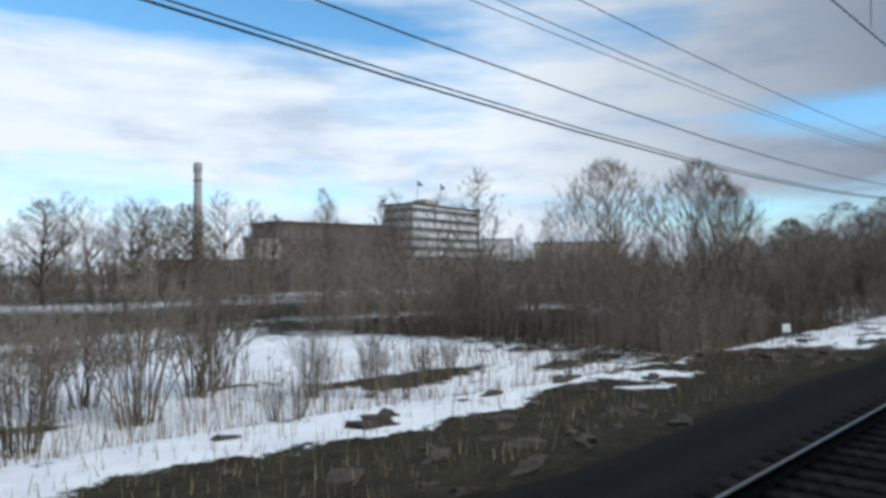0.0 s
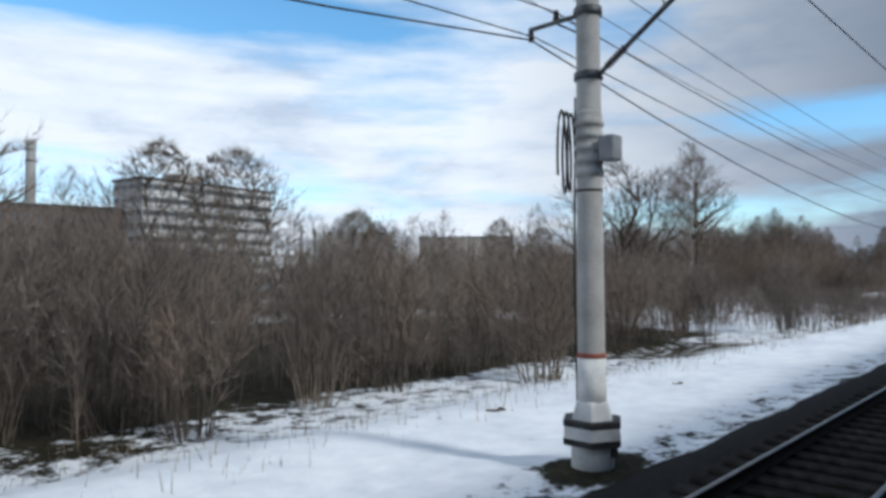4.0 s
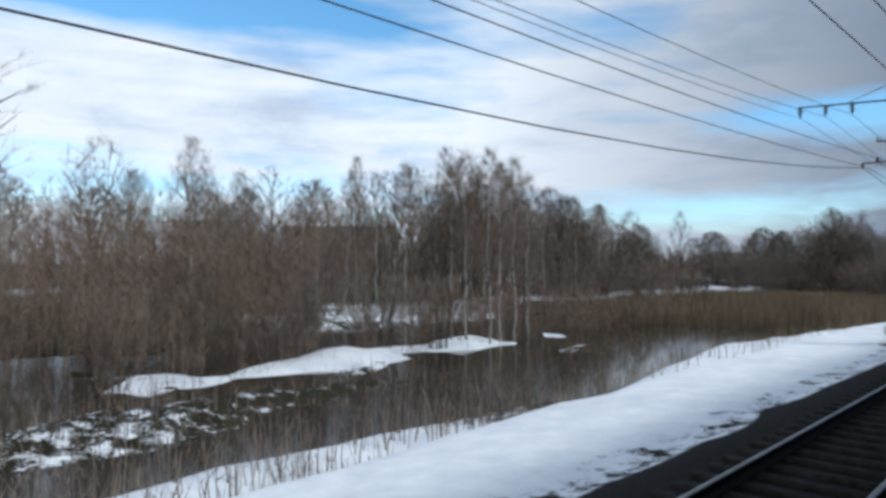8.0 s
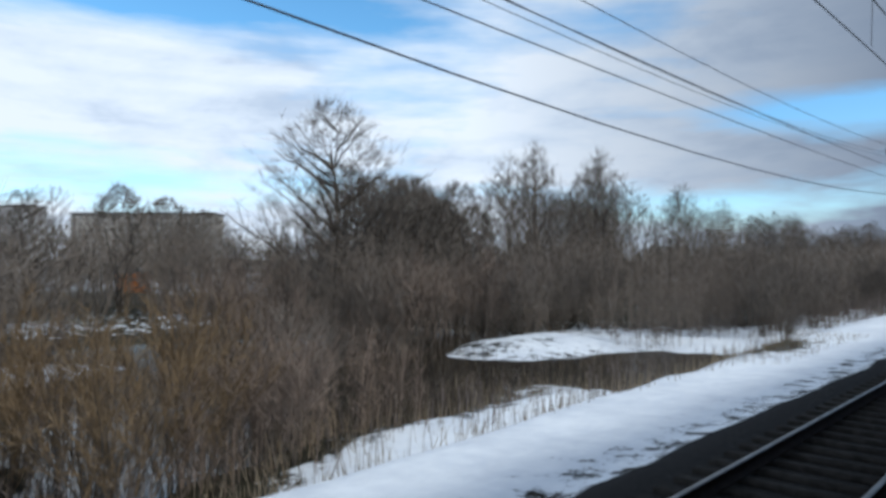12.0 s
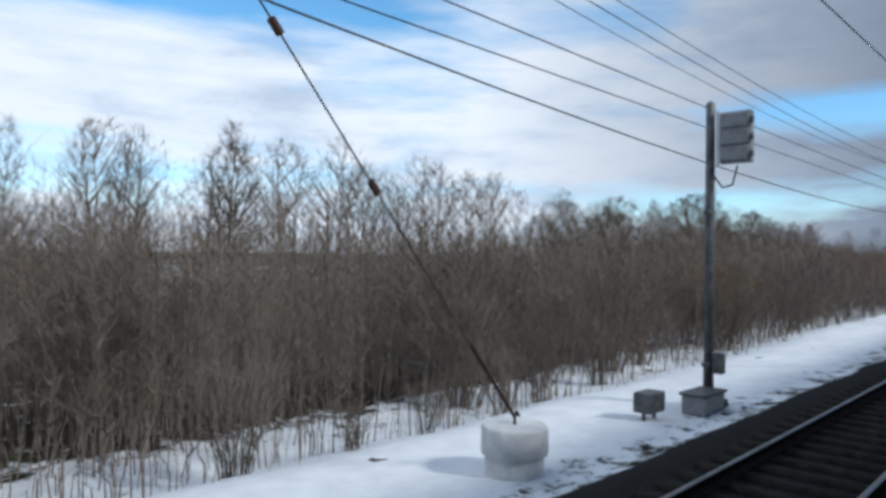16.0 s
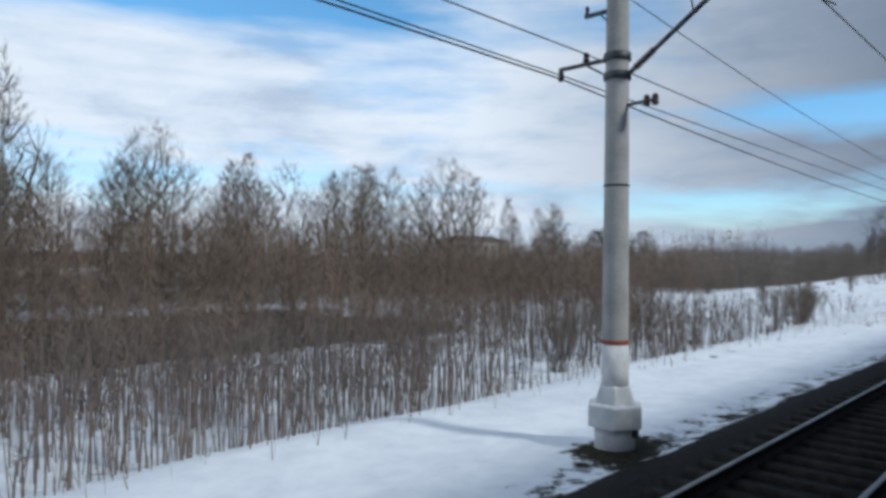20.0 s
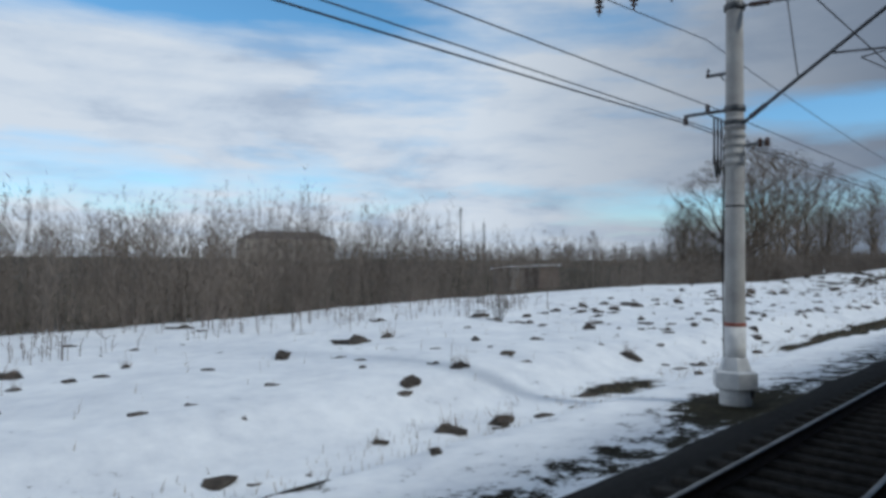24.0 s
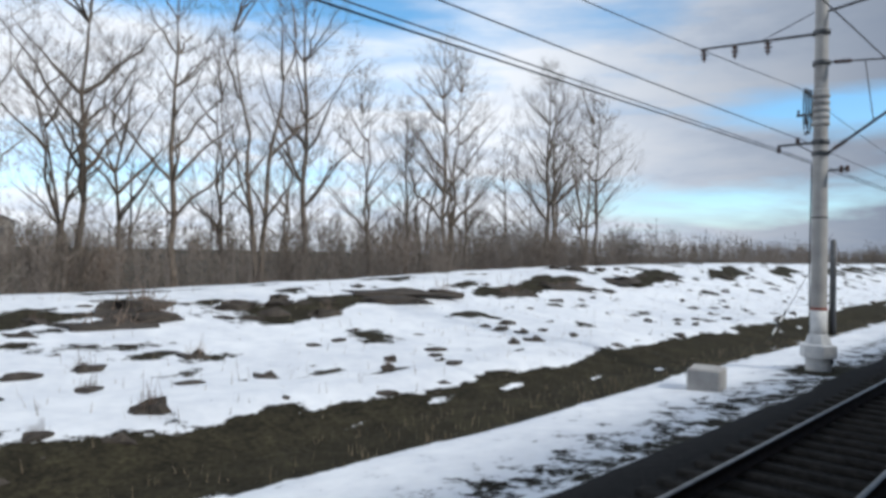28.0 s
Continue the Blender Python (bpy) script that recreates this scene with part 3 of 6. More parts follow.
# ---- masts of the overhead line ----
PRO = dict(
    pole=lathe("pole", [(0.225, 0.25), (0.222, 1.18), (0.165, 11.3), (0.15, 11.36)], M["concrete"], 16),
    foot=lathe("foot", [(0.232, 0.28), (0.232, 1.16)], M["white"], 16),
    ring=lathe("ring", [(0.236, 1.16), (0.24, 1.17), (0.24, 1.23), (0.234, 1.24)], M["band"], 16),
    clamp=lathe("clamp", [(0.215, -0.07), (0.235, -0.06), (0.235, 0.06), (0.215, 0.07)], M["steel"], 14),
    strap=lathe("strap", [(0.213, -0.018), (0.219, -0.015), (0.219, 0.015), (0.213, 0.018)], M["black"], 14),
)


def foundation():
    """Cup-shaped concrete foundation: a stem in the ground, a wider collar, a sloping top."""
    bm = bmesh.new()
    n = 6
    rows = [(0.36, -0.22), (0.50, -0.21), (0.50, 0.13), (0.485, 0.155), (0.37, 0.17), (0.28, 0.44), (0.25, 0.47)]
    rings = [[bm.verts.new((r * math.cos(math.pi * (2 * k + 1) / n), r * math.sin(math.pi * (2 * k + 1) / n), z)) for k in range(n)] for r, z in rows]
    for a, b in zip(rings, rings[1:]):
        for k in range(n):
            bm.faces.new((a[k], a[(k + 1) % n], b[(k + 1) % n], b[k]))
    bm.faces.new(rings[-1])
    bmesh.ops.bevel(bm, geom=bm.edges[:], offset=0.008, segments=1, affect="EDGES")
    return bm_mesh("foundation", bm, M["white"])


F_ME = foundation()
STEM = lathe("stem", [(0.34, -1.1), (0.34, -0.35), (0.345, -0.21)], M["white"], 14)
STRIPE = lathe("stripe", [(0.502, -0.05), (0.512, -0.045), (0.512, 0.045), (0.502, 0.05)], M["black"], 6, False)
# solid block whose black colour stands for the shade inside a hole
HOLE_BLOCK = boxes("recess", [(0.0, 0.20, -0.352, -0.27, -0.40, -0.25)], M["black"], 0.01)
INSUL = lathe("insulator", [(0.03, 0.0), (0.03, -0.04), (0.11, -0.07), (0.11, -0.09), (0.035, -0.12), (0.035, -0.16), (0.12, -0.20), (0.12, -0.22), (0.035, -0.25), (0.035, -0.29),
                             (0.09, -0.32), (0.09, -0.34), (0.025, -0.37), (0.02, -0.45)], M["glaze"], 10)
SPOOL = lathe("spool_insulator", [(0.02, -0.02), (0.055, 0.0), (0.06, 0.05), (0.035, 0.075), (0.055, 0.10), (0.05, 0.15), (0.02, 0.18)], M["glaze"], 10)
ROD_INS = lathe("rod_insulator", [(0.03, 0.0)] + [(r, 0.05 + 0.06 * k + d) for k in range(7) for r, d in ((0.035, 0.0), (0.07, 0.02), (0.07, 0.03), (0.035, 0.05))] + [(0.03, 0.52)], M["glaze"], 8)
# sleeves that carry the brackets on the track side, seen from the mast: dy negative towards the track
TOPARM = tube_mesh("top_arm", line_rows([(0, 0.15, 9.25), (0, 3.6, 9.48)], 0.045, 0.035) + line_rows([(0, 0.2, 9.9), (0, 1.7, 9.36)], 0.015), M["steel"], 6)
BRACKET = tube_mesh("wire_bracket", line_rows([(0, 0.15, 0.0), (0, 1.18, 0.0)], 0.04) + line_rows([(0, 0.2, -0.28), (0, 0.62, -0.02)], 0.02), M["steel"], 6)
CANTI = tube_mesh("cantilever_tube", line_rows([(0, -0.2, 5.72), (0, -2.62, 7.4), (0, -3.35, 7.9)], 0.042), M["steel"], 8)
TIE = tube_mesh("tie_rod", line_rows([(0, -0.16, 8.36), (0, -3.35, 8.02)], 0.026), M["steel"], 6)
STRUT = tube_mesh("strut", line_rows([(0, -1.12, 8.24), (0, -1.33, 6.52)], 0.016), M["steel"], 5)
REGIS = tube_mesh("steady_arm", line_rows([(0, -1.95, 6.92), (0, -4.0, 6.72)], 0.024) + line_rows([(0, -2.5, 6.72), (0, -3.35, 6.12)], 0.014) + line_rows([(0, -3.0, 6.78), (0, -2.5, 6.72)], 0.014), M["steel"], 6)
FEEDARM = tube_mesh("feeder_arm", line_rows([(0, -0.15, 9.85), (0, -2.2, 10.1)], 0.04), M["steel"], 6)
SIDEARM = tube_mesh("side_arm", line_rows([(0, -0.15, 0.0), (0, -0.75, 0.04)], 0.03), M["steel"], 6)
COIL = pipe_mesh("cable_coil", [(0.30 * math.cos(a) * (1 + 0.01 * a) - 0.05, 0.26 + 0.012 * a, 0.62 * math.sin(a) * (1 + 0.008 * a) - 0.1) for a in np.linspace(0, 5.2 * math.pi, 56)], 0.022, M["black"])
EQUIP = boxes("equipment_box", [(-0.15, 0.15, -0.52, -0.26, -0.2, 0.2)], M["greypaint"], 0.02)
COVERBAND = lathe("wrapped_cable", [(0.20, -0.55)] + [(r, -0.5 + 0.2 * i + d) for i in range(5) for r, d in ((0.235, 0.0), (0.245, 0.03), (0.235, 0.08), (0.212, 0.10), (0.212, 0.19))] + [(0.20, 0.55)], M["concrete"], 14)
DOWNPIPE = tube_mesh("down_cable", line_rows([(-0.10, 0.2, -0.3), (-0.12, 0.23, 2.5), (-0.09, 0.2, 5.4)], 0.018), M["black"], 5)


def mast(x, k):
    """One mast with its bracket gear. Some carry cable coils and boxes, some have striped footings."""
    low = 6.78 if x < 400 else 6.05
    coil, stripe = k in (1, 2, 8, 11, 13), k in (1, 2, 3)
    label = "tall round concrete mast carrying overhead wires beside the track"
    if coil:
        label = "concrete overhead-line mast with coiled cable and equipment box"
    elif stripe:
        label = "concrete overhead-line mast on a black and white striped footing"
    z0 = 0.0
    m = thing("catenary_mast", label, "mast", "overhead line masts", pose(x, MAST_Y, z0, 0, 0, 0))
    f = part("foundation", F_ME, m, "whitewashed concrete foundation")
    part("stem", STEM, f)
    part("recess", HOLE_BLOCK, f, "black block painted as a dark hole under the collar")
    if stripe:
        for zz in (-0.15, 0.14):
            part("stripe", STRIPE, f, at=pose(0, 0, zz, 0, 0, 30))
    p = part("pole", PRO["pole"], m)
    part("painted_foot", PRO["foot"], p, "whitewashed lower end of the pole")
    part("painted_ring", PRO["ring"], p, "red-brown ring")
    part("strap", PRO["strap"], p, at=pose(0, 0, 3.85))
    for zz in (low, 5.72, 8.36, 9.25):
        part("clamp", PRO["clamp"], p, at=pose(0, 0, zz, 0, 0, 0))
    a = part("top_arm", TOPARM, m, "slanting steel arm with hanging insulators")
    for yy, zz in ((1.5, 9.33), (2.5, 9.40), (3.5, 9.47)):
        part("insulator", INSUL, a, "brown porcelain insulator", pose(0, yy, zz))
    b = part("wire_bracket", BRACKET, m, at=pose(0, 0, low))
    for yy in (0.62, 1.15):
        part("spool_insulator", SPOOL, b, at=pose(0, yy, -0.2 if yy > 1 else 0.03))
    b2 = part("side_bracket", BRACKET, m, at=Matrix.LocRotScale((0, 0, low + 0.85), None, (1, 0.55, 1)))
    part("spool_insulator", SPOOL, b2, at=pose(0, 1.1, 0.0))
    c = part("cantilever_tube", CANTI, m, "slanting steel cantilever over the track")
    d = Vector((0, -2.42, 1.68))
    part("rod_insulator", ROD_INS, c, at=Matrix.Translation((0, -0.3, 5.79)) @ d.to_track_quat("Z", "X").to_matrix().to_4x4())
    t = part("tie_rod", TIE, m)
    part("rod_insulator", ROD_INS, t, at=Matrix.Translation((0, -0.3, 8.345)) @ Vector((0, -1, -0.1)).to_track_quat("Z", "X").to_matrix().to_4x4())
    part("strut", STRUT, m)
    part("steady_arm", REGIS, m)
    fa = part("feeder_arm", FEEDARM, m)
    part("insulator", INSUL, fa, at=pose(0, -2.1, 10.08))
    if x > 450:
        s = part("side_arm", SIDEARM, m, at=pose(0, 0, 5.2))
        for yy in (-0.55, -0.7):
            part("spool_insulator", SPOOL, s, at=pose(0, yy, -0.05))
    if coil:
        zc = {1: 4.6, 2: 4.6, 8: 4.5, 11: 5.3, 13: 7.05}[k]
        w = part("wrapped_cable", COVERBAND, m, "grey ribbed sleeve clamped round the pole", pose(0, 0, zc))
        part("cable_coil", COIL, m, at=pose(0, 0, zc, 0, 0, 25))
        if k in (1, 2, 8):
            part("equipment_box", EQUIP, m, "light grey equipment box", pose(0, 0, zc - 0.1))
        part("down_cable", DOWNPIPE, m)
    return m


for k, x in enumerate(MASTS):
    mast(x, k)

# a second, slimmer post behind the last masts
p2 = thing("steel_post", "slim dark steel post standing behind the mast", "post", at=pose(776.5, 9.6, float(land(776.5, 9.6))))
part("shaft", lathe("shaft", [(0.15, -0.3), (0.14, 4.6), (0.05, 4.7)], M["steel"], 10), p2)


# ---- wires ----
# how far the low wires hang down between their masts, span by span
SAG_OUTER = [1.62, 2.25, 2.38, 1.68, 1.38, 1.38, 1.25, 1.08, 0.12, 0.56, 0.25, 0.22, 0.12, 0.12]
SAG_INNER = [1.60, 1.05, 1.22, 0.68, 0.46, 0.30, 0.22, 0.06, 0.08, 0.10, 0.06, 0.06, 0.06, 0.06]


def strung(name, label, y, z, sag, x0=-70.0, x1=820.0, r=0.012, low=None):
    """A conductor that hangs from mast to mast."""
    run = []
    ms = [m for m in MASTS if x0 <= m <= x1]
    for a, b in zip(ms, ms[1:]):
        za = z if low is None else (z if a < 400 else z + low)
        zb = z if low is None else (z if b < 400 else z + low)
        pts = [(a + (b - a) * i / 14, y, za + (zb - za) * i / 14 - 4 * (sag[MASTS.index(a)] if low else sag) * (i / 14) * (1 - i / 14)) for i in range(15)]
        run += pts if b == ms[-1] else pts[:-1]
    return thing(name, label, "wire", "overhead wires", me=pipe_mesh(name, run, r, M["wire"]))


strung("line_wire", "dark sagging wire strung along the masts", 7.15, 6.60, SAG_OUTER, r=0.017, low=-0.72)
strung("line_wire", "dark sagging wire strung along the masts", 7.05, 6.62, SAG_INNER, r=0.013, low=-0.72)
strung("line_wire", "dark sagging wire strung along the masts", 6.62, 6.95, [0.9 * v + 0.1 for v in SAG_INNER], r=0.013, low=-0.72)
strung("line_wire", "thin dark wire high along the masts", 7.5, 8.86, 1.1, -70, 480, 0.011)
strung("line_wire", "thin dark wire high along the masts", 8.5, 8.93, 1.25, -70, 480, 0.011)
strung("line_wire", "thin dark wire high along the masts", 9.5, 9.00, 0.9, -70, 420, 0.011)
strung("line_wire", "thin dark wire beside the mast heads", 6.62, 7.75, 1.0, 400, 820, 0.011)
strung("messenger_wire", "dark messenger wire above the track", 2.66, 7.92, 1.15, r=0.012)
strung("contact_wire", "dark contact wire above the track", 2.72, 6.10, 0.05, r=0.011)
rows = []
for a, b in zip(MASTS, MASTS[1:]):
    for i in range(1, 8):
        u = i / 8
        rows += line_rows([(a + (b - a) * u, 2.69, 6.09), (a + (b - a) * u, 2.67, 7.92 - 4 * 1.15 * u * (1 - u))], 0.006)
droppers = thing("dropper_wires", "thin droppers between messenger and contact wire", "wire")
for row in rows:
    part("dropper", tube_mesh("dropper", [row], M["wire"], 4), droppers)


# ---- guy anchors, signal, trackside pieces ----
def anchor(x, y, mast_x, label, ztop=8.6, glass=(0.64,), rod=0.0):
    z = -0.72
    a = thing("guy_anchor", label, "concrete block", "guy anchors", pose(x, y, z))
    part("base_drum", lathe("base_drum", [(0.42, -0.4), (0.44, -0.38), (0.44, 0.42), (0.42, 0.44)], M["white"], 20), a)
    part("cap_drum", lathe("cap_drum", [(0.46, 0.42), (0.50, 0.43), (0.50, 0.80), (0.47, 0.84)], M["white"], 20), a, "wider whitewashed cap")
    part("eye_bolt", tube_mesh("eye_bolt", line_rows([(0, 0, 0.8), (0, 0, 0.95), (0.05, 0, 1.02), (0.1, 0, 0.95)], 0.025), M["rust"], 5), a)
    g0, g1 = Vector((x, y, z + 0.95)), Vector((mast_x - 0.2, MAST_Y, ztop))
    g = thing("guy_wire", "thin guy wire from mast head to anchor", "wire", "guy wires", me=tube_mesh("guy_wire", line_rows([g0, g1], 0.012), M["wire"], 5))
    for u in glass:
        part("guy_insulator", tube_mesh("guy_insulator", line_rows([g0.lerp(g1, u - 0.008), g0.lerp(g1, u + 0.008)], 0.05), M["glaze"], 6), g)
    if rod:
        part("turnbuckle_rod", tube_mesh("turnbuckle_rod", line_rows([g0, g0.lerp(g1, rod)], 0.026), M["rust"], 6), g, "rusty turnbuckle rod")


anchor(291.9, 6.4, 298.4, "round whitewashed concrete guy anchor on the snow")
anchor(420.85, 6.3, 413.1, "round whitewashed concrete guy anchor on the snow", ztop=9.05, glass=(0.36, 0.535), rod=0.13)
blk = thing("concrete_block", "weathered grey concrete block sunk in snow", "concrete block", at=pose(756.2, 7.2, -0.75, 0, 0, 12))
part("block_body", boxes("block_body", [(-0.45, 0.45, -0.4, 0.4, -0.2, 0.62)], M["concrete"], 0.04), blk)
gp0, gp1 = Vector((769.5, 10.2, -0.8)), Vector((776.3, 9.6, 3.9))
gw = thing("guy_wire", "slanting striped guy rod of the steel post", "wire", "guy wires", me=tube_mesh("guy_wire", line_rows([gp0, gp1], 0.014), M["wire"], 5))
for i in range(4):
    part("striped_sleeve", tube_mesh("striped_sleeve", line_rows([gp0.lerp(gp1, 0.05 + 0.05 * i), gp0.lerp(gp1, 0.10 + 0.05 * i)], 0.04), M["black" if i % 2 else "white"], 6), gw)

sg = thing("railway_signal", "grey railway colour-light signal on a tall steel post", "signal", at=pose(427.5, 6.2, -0.6))
part("post", lathe("post", [(0.11, 0.0), (0.10, 3.0), (0.095, 6.6), (0.05, 6.65)], M["steel"], 12), sg)
part("base", boxes("base", [(-0.35, 0.35, -0.3, 0.3, -0.3, 0.18)], M["black"], 0.03), sg)
hd = part("signal_head", boxes("signal_head", [(-0.16, 0.02, -0.92, -0.26, 5.25, 6.35)], M["greypaint"], 0.03), sg, "grey signal head with three lamp compartments")
for i in range(3):
    part("rear_cover", boxes("rear_cover", [(-0.21, -0.15, -0.88, -0.30, 5.29 + 0.355 * i, 5.60 + 0.355 * i)], M["greypaint"], 0.02), hd)
    part("hinge", boxes("hinge", [(-0.20, -0.12, -0.97, -0.90, 5.36 + 0.355 * i, 5.48 + 0.355 * i)], M["steel"], 0.01), hd)
    part("lamp_hood", lathe("lamp_hood", [(0.14, 0.0), (0.14, 0.26), (0.12, 0.26), (0.12, 0.02)], M["black"], 12), hd, at=pose(0.0, -0.57, 5.45 + 0.355 * i, 0, 90, 0))
for zz in (4.2, 0.9):
    part("bracket", boxes("bracket", [(-0.2, 0.14, -0.08, 0.08, zz, zz + 0.08)], M["steel"], 0.01), sg)
part("junction_box", boxes("junction_box", [(-0.08, 0.14, -0.32, -0.10, 0.75, 1.2)], M["steel"], 0.02), sg)
part("edge_board", boxes("edge_board", [(-0.05, -0.02, -0.22, -0.14, 5.2, 6.4)], M["white"], 0.005), sg, "white edge board")
part("cable_loop", tube_mesh("cable_loop", line_rows([(0, -0.1, 5.0), (-0.05, -0.3, 4.75), (-0.05, -0.5, 4.8), (-0.05, -0.6, 5.2)], 0.02), M["black"], 5), sg)
bx = thing("relay_box", "small dark trackside relay box on short legs", "cable box", "trackside boxes", pose(425.6, 6.6, -0.62))
part("box_body", boxes("box_body", [(-0.3, 0.3, -0.2, 0.2, 0.15, 0.55)], M["steel"], 0.02), bx)
for sx in (-0.22, 0.22):
    part("leg", boxes("leg", [(sx - 0.03, sx + 0.03, -0.03, 0.03, -0.2, 0.16)], M["steel"]), bx)
bx2 = thing("relay_box", "wide grey trackside relay box beside the signal post", "cable box", "trackside boxes", pose(426.9, 6.05, -0.62))
part("box_body", boxes("box_body", [(-0.5, 0.5, -0.25, 0.25, 0.05, 0.42)], M["greypaint"], 0.02), bx2)
part("box_lid", boxes("box_lid", [(-0.54, 0.54, -0.29, 0.29, 0.42, 0.48)], M["steel"], 0.015), bx2)
copy_thing(bx, pose(97.0, 6.7, -0.6))
mk = thing("marker_board", "small square white marker board on a stake", "sign", "marker boards", pose(34.1, 11.9, -0.95, 0, 0, -37))
part("stake", boxes("stake", [(-0.03, 0.03, -0.03, 0.03, -0.3, 0.75)], M["steel"]), mk)
part("board", boxes("board", [(-0.2, 0.2, -0.055, -0.032, 0.45, 0.85)], M["white"], 0.004), mk, "white square board")
copy_thing(mk, pose(554.4, 11.7, float(land(554.4, 11.7)), 0, 0, -37))
slack_pts = [Vector((412.9 + 1.9 * u, 5.5 - 1.25 * u + 0.12 * math.sin(3.6 * u), float(land(412.9 + 1.9 * u, 5.5 - 1.25 * u)) + 0.03 + 0.05 * math.sin(math.pi * u))) for u in [k / 8 for k in range(9)]]
thing("ground_cable", "pale loose cable from the mast foot to the ballast", "cable", me=pipe_mesh("ground_cable", slack_pts, 0.022, M["greypaint"]))
copy_thing(mk, pose(838.0, 47.0, float(land(838, 47)), 0, 0, -37))


# ---- trees and shrubs ----
def bows(p0, mid, p1, n):
    """Points along curved branches: arrays of starts, bending points and tips."""
    t = np.linspace(0, 1, n + 1)[None, :, None]
    return p0[:, None] * (1 - t) ** 2 + mid[:, None] * 2 * t * (1 - t) + p1[:, None] * t * t


def branch_rows(pts, r0, r1):
    """Tapered tube rows along curved branches, with one radius at the foot and one at the tip."""
    k = pts.shape[1] - 1
    r0, r1 = np.broadcast_to(r0, len(pts)), np.broadcast_to(r1, len(pts))
    return np.concatenate([np.concatenate([pts[:, i], pts[:, i + 1], (r0 + (r1 - r0) * i / k)[:, None], (r0 + (r1 - r0) * (i + 1) / k)[:, None]], 1) for i in range(k)])


def nodes_of(pts):
    """Places and directions along curved branches."""
    d = pts[:, 1:] - pts[:, :-1]
    d = d / np.maximum(np.linalg.norm(d, axis=2, keepdims=True), 1e-9)
    return pts[:, 1:].reshape(-1, 3), d.reshape(-1, 3)


def sprigs(r, p, d, length, rad, lift, wild=0.6):
    """Fine pointed twigs from places on a branch, most of them turned along it and upwards."""
    e = d + r.normal(0, wild, d.shape) * 0.8 + np.array((0, 0, lift))
    e /= np.maximum(np.linalg.norm(e, axis=1, keepdims=True), 1e-9)
    ln = length * r.uniform(0.45, 1.15, (len(p), 1))
    return np.concatenate([p, p + e * ln, rad * r.uniform(0.7, 1.3, (len(p), 1)), np.zeros((len(p), 1))], 1)


def tree_rows(seed, h, wide, base, limbs=14, bows_=70, fine=300, twigs=9, fork=1, split=0.3, open_=0.3, rise=0.9, egg=0.8, lift=0.35, thick=1.0, lean=0.0, rad=0.0075, full=0.25, twig_len=0.055, bough=1.0):
    """A bare tree whose branches reach out to fill a rounded crown: rows of tubes for the trunk with its limbs, and the fine twigs.
    wide: the crown's half width and base: its foot, as shares of the height; egg: below 1 the crown is widest low down; rise: how steeply the limbs climb."""
    r = np.random.RandomState(seed)

    def crown(n, inner):
        u = r.beta(1.5 * max(1.0, egg ** 2), 1.25, n)
        w = wide * h * np.sin(math.pi * np.clip(u ** egg * 0.93 + 0.06, 0, 1)) ** 0.75
        w = w * (1 + 0.16 * np.sin(3 * u * math.pi + seed) * r.uniform(0, 1, n))
        a = r.uniform(0, 2 * math.pi, n)
        w = w * (1 + 0.13 * np.sin(2 * a + seed + 3 * u) + 0.09 * np.sin(5 * a + 2 * seed + 9 * u)) * np.clip(r.normal(1.0, 0.14, n), 0.65, 1.3)
        q = w * np.sqrt(r.uniform(inner, 1.0, n))
        return np.stack([lean * h * u + q * np.cos(a), q * np.sin(a), h * (base + (1.0 - base) * u)], 1)

    rows = []
    stems = []
    for s in range(fork):
        side = (2 * s / (fork - 1) - 1) if fork > 1 else 0.0
        top = np.array((lean * h * 0.9 + side * open_ * h + r.normal(0, 0.02) * h, r.uniform(-1, 1) * open_ * h * (0.7 if fork > 1 else 0.1), h * r.uniform(0.86, 0.97) * (1 - 0.12 * abs(side))))
        foot = np.array((0.0, 0.0, -0.3)) if fork < 5 else np.array((side * 0.35, r.uniform(-0.3, 0.3), -0.3))
        mid = np.array((lean * h * 0.3 + side * open_ * h * 0.25, 0.0, h * split))
        pts = bows(foot[None], mid[None], top[None], 10)
        pts[:, 1:-1] += r.normal(0, 0.006 * h, pts[:, 1:-1].shape)
        stems.append(pts)
        r0 = 0.0125 * h * thick * (1 if fork == 1 else 0.8 if fork < 5 else 0.36)
        rows.append(branch_rows(pts, r0, r0 * 0.12))
    sp, sd = nodes_of(np.concatenate(stems))
    ok = sp[:, 2] > base * h * 0.75
    sp, sd = sp[ok], sd[ok]

    def grow(n, inner, p, d, reach, steps, along_):
        t = crown(n, inner)
        gap_ = t[:, None] - p[None]
        dist = np.linalg.norm(gap_, axis=2)
        low = p[None, :, 2] - (t[:, None, 2] - reach * np.linalg.norm(gap_[:, :, :2], axis=2))
        axis = lean * (p[:, 2] - base * h) / max(1 - base, 0.1)
        rp = np.hypot(p[:, 0] - axis, p[:, 1])
        rt = np.hypot(t[:, 0] - lean * (t[:, 2] - base * h) / max(1 - base, 0.1), t[:, 1])
        pick = np.argmin(dist + 1.6 * np.maximum(0, low) + 1.4 * np.maximum(0, rp[None] - 0.8 * rt[:, None]), axis=1)
        far_down = low[np.arange(n), pick]
        keep = far_down < 0.03 * h + 0.15 * dist[np.arange(n), pick]
        t, pick, dist = t[keep], pick[keep], dist[keep]
        f, fd, ln = p[pick], d[pick], dist[np.arange(len(t)), pick][:, None]
        out = (t - f) / np.maximum(ln, 1e-6)
        mid = f + ln * (0.14 * fd * along_ + 0.46 * out - np.array((0, 0, 0.09)))
        pts = bows(f, mid, t, steps)
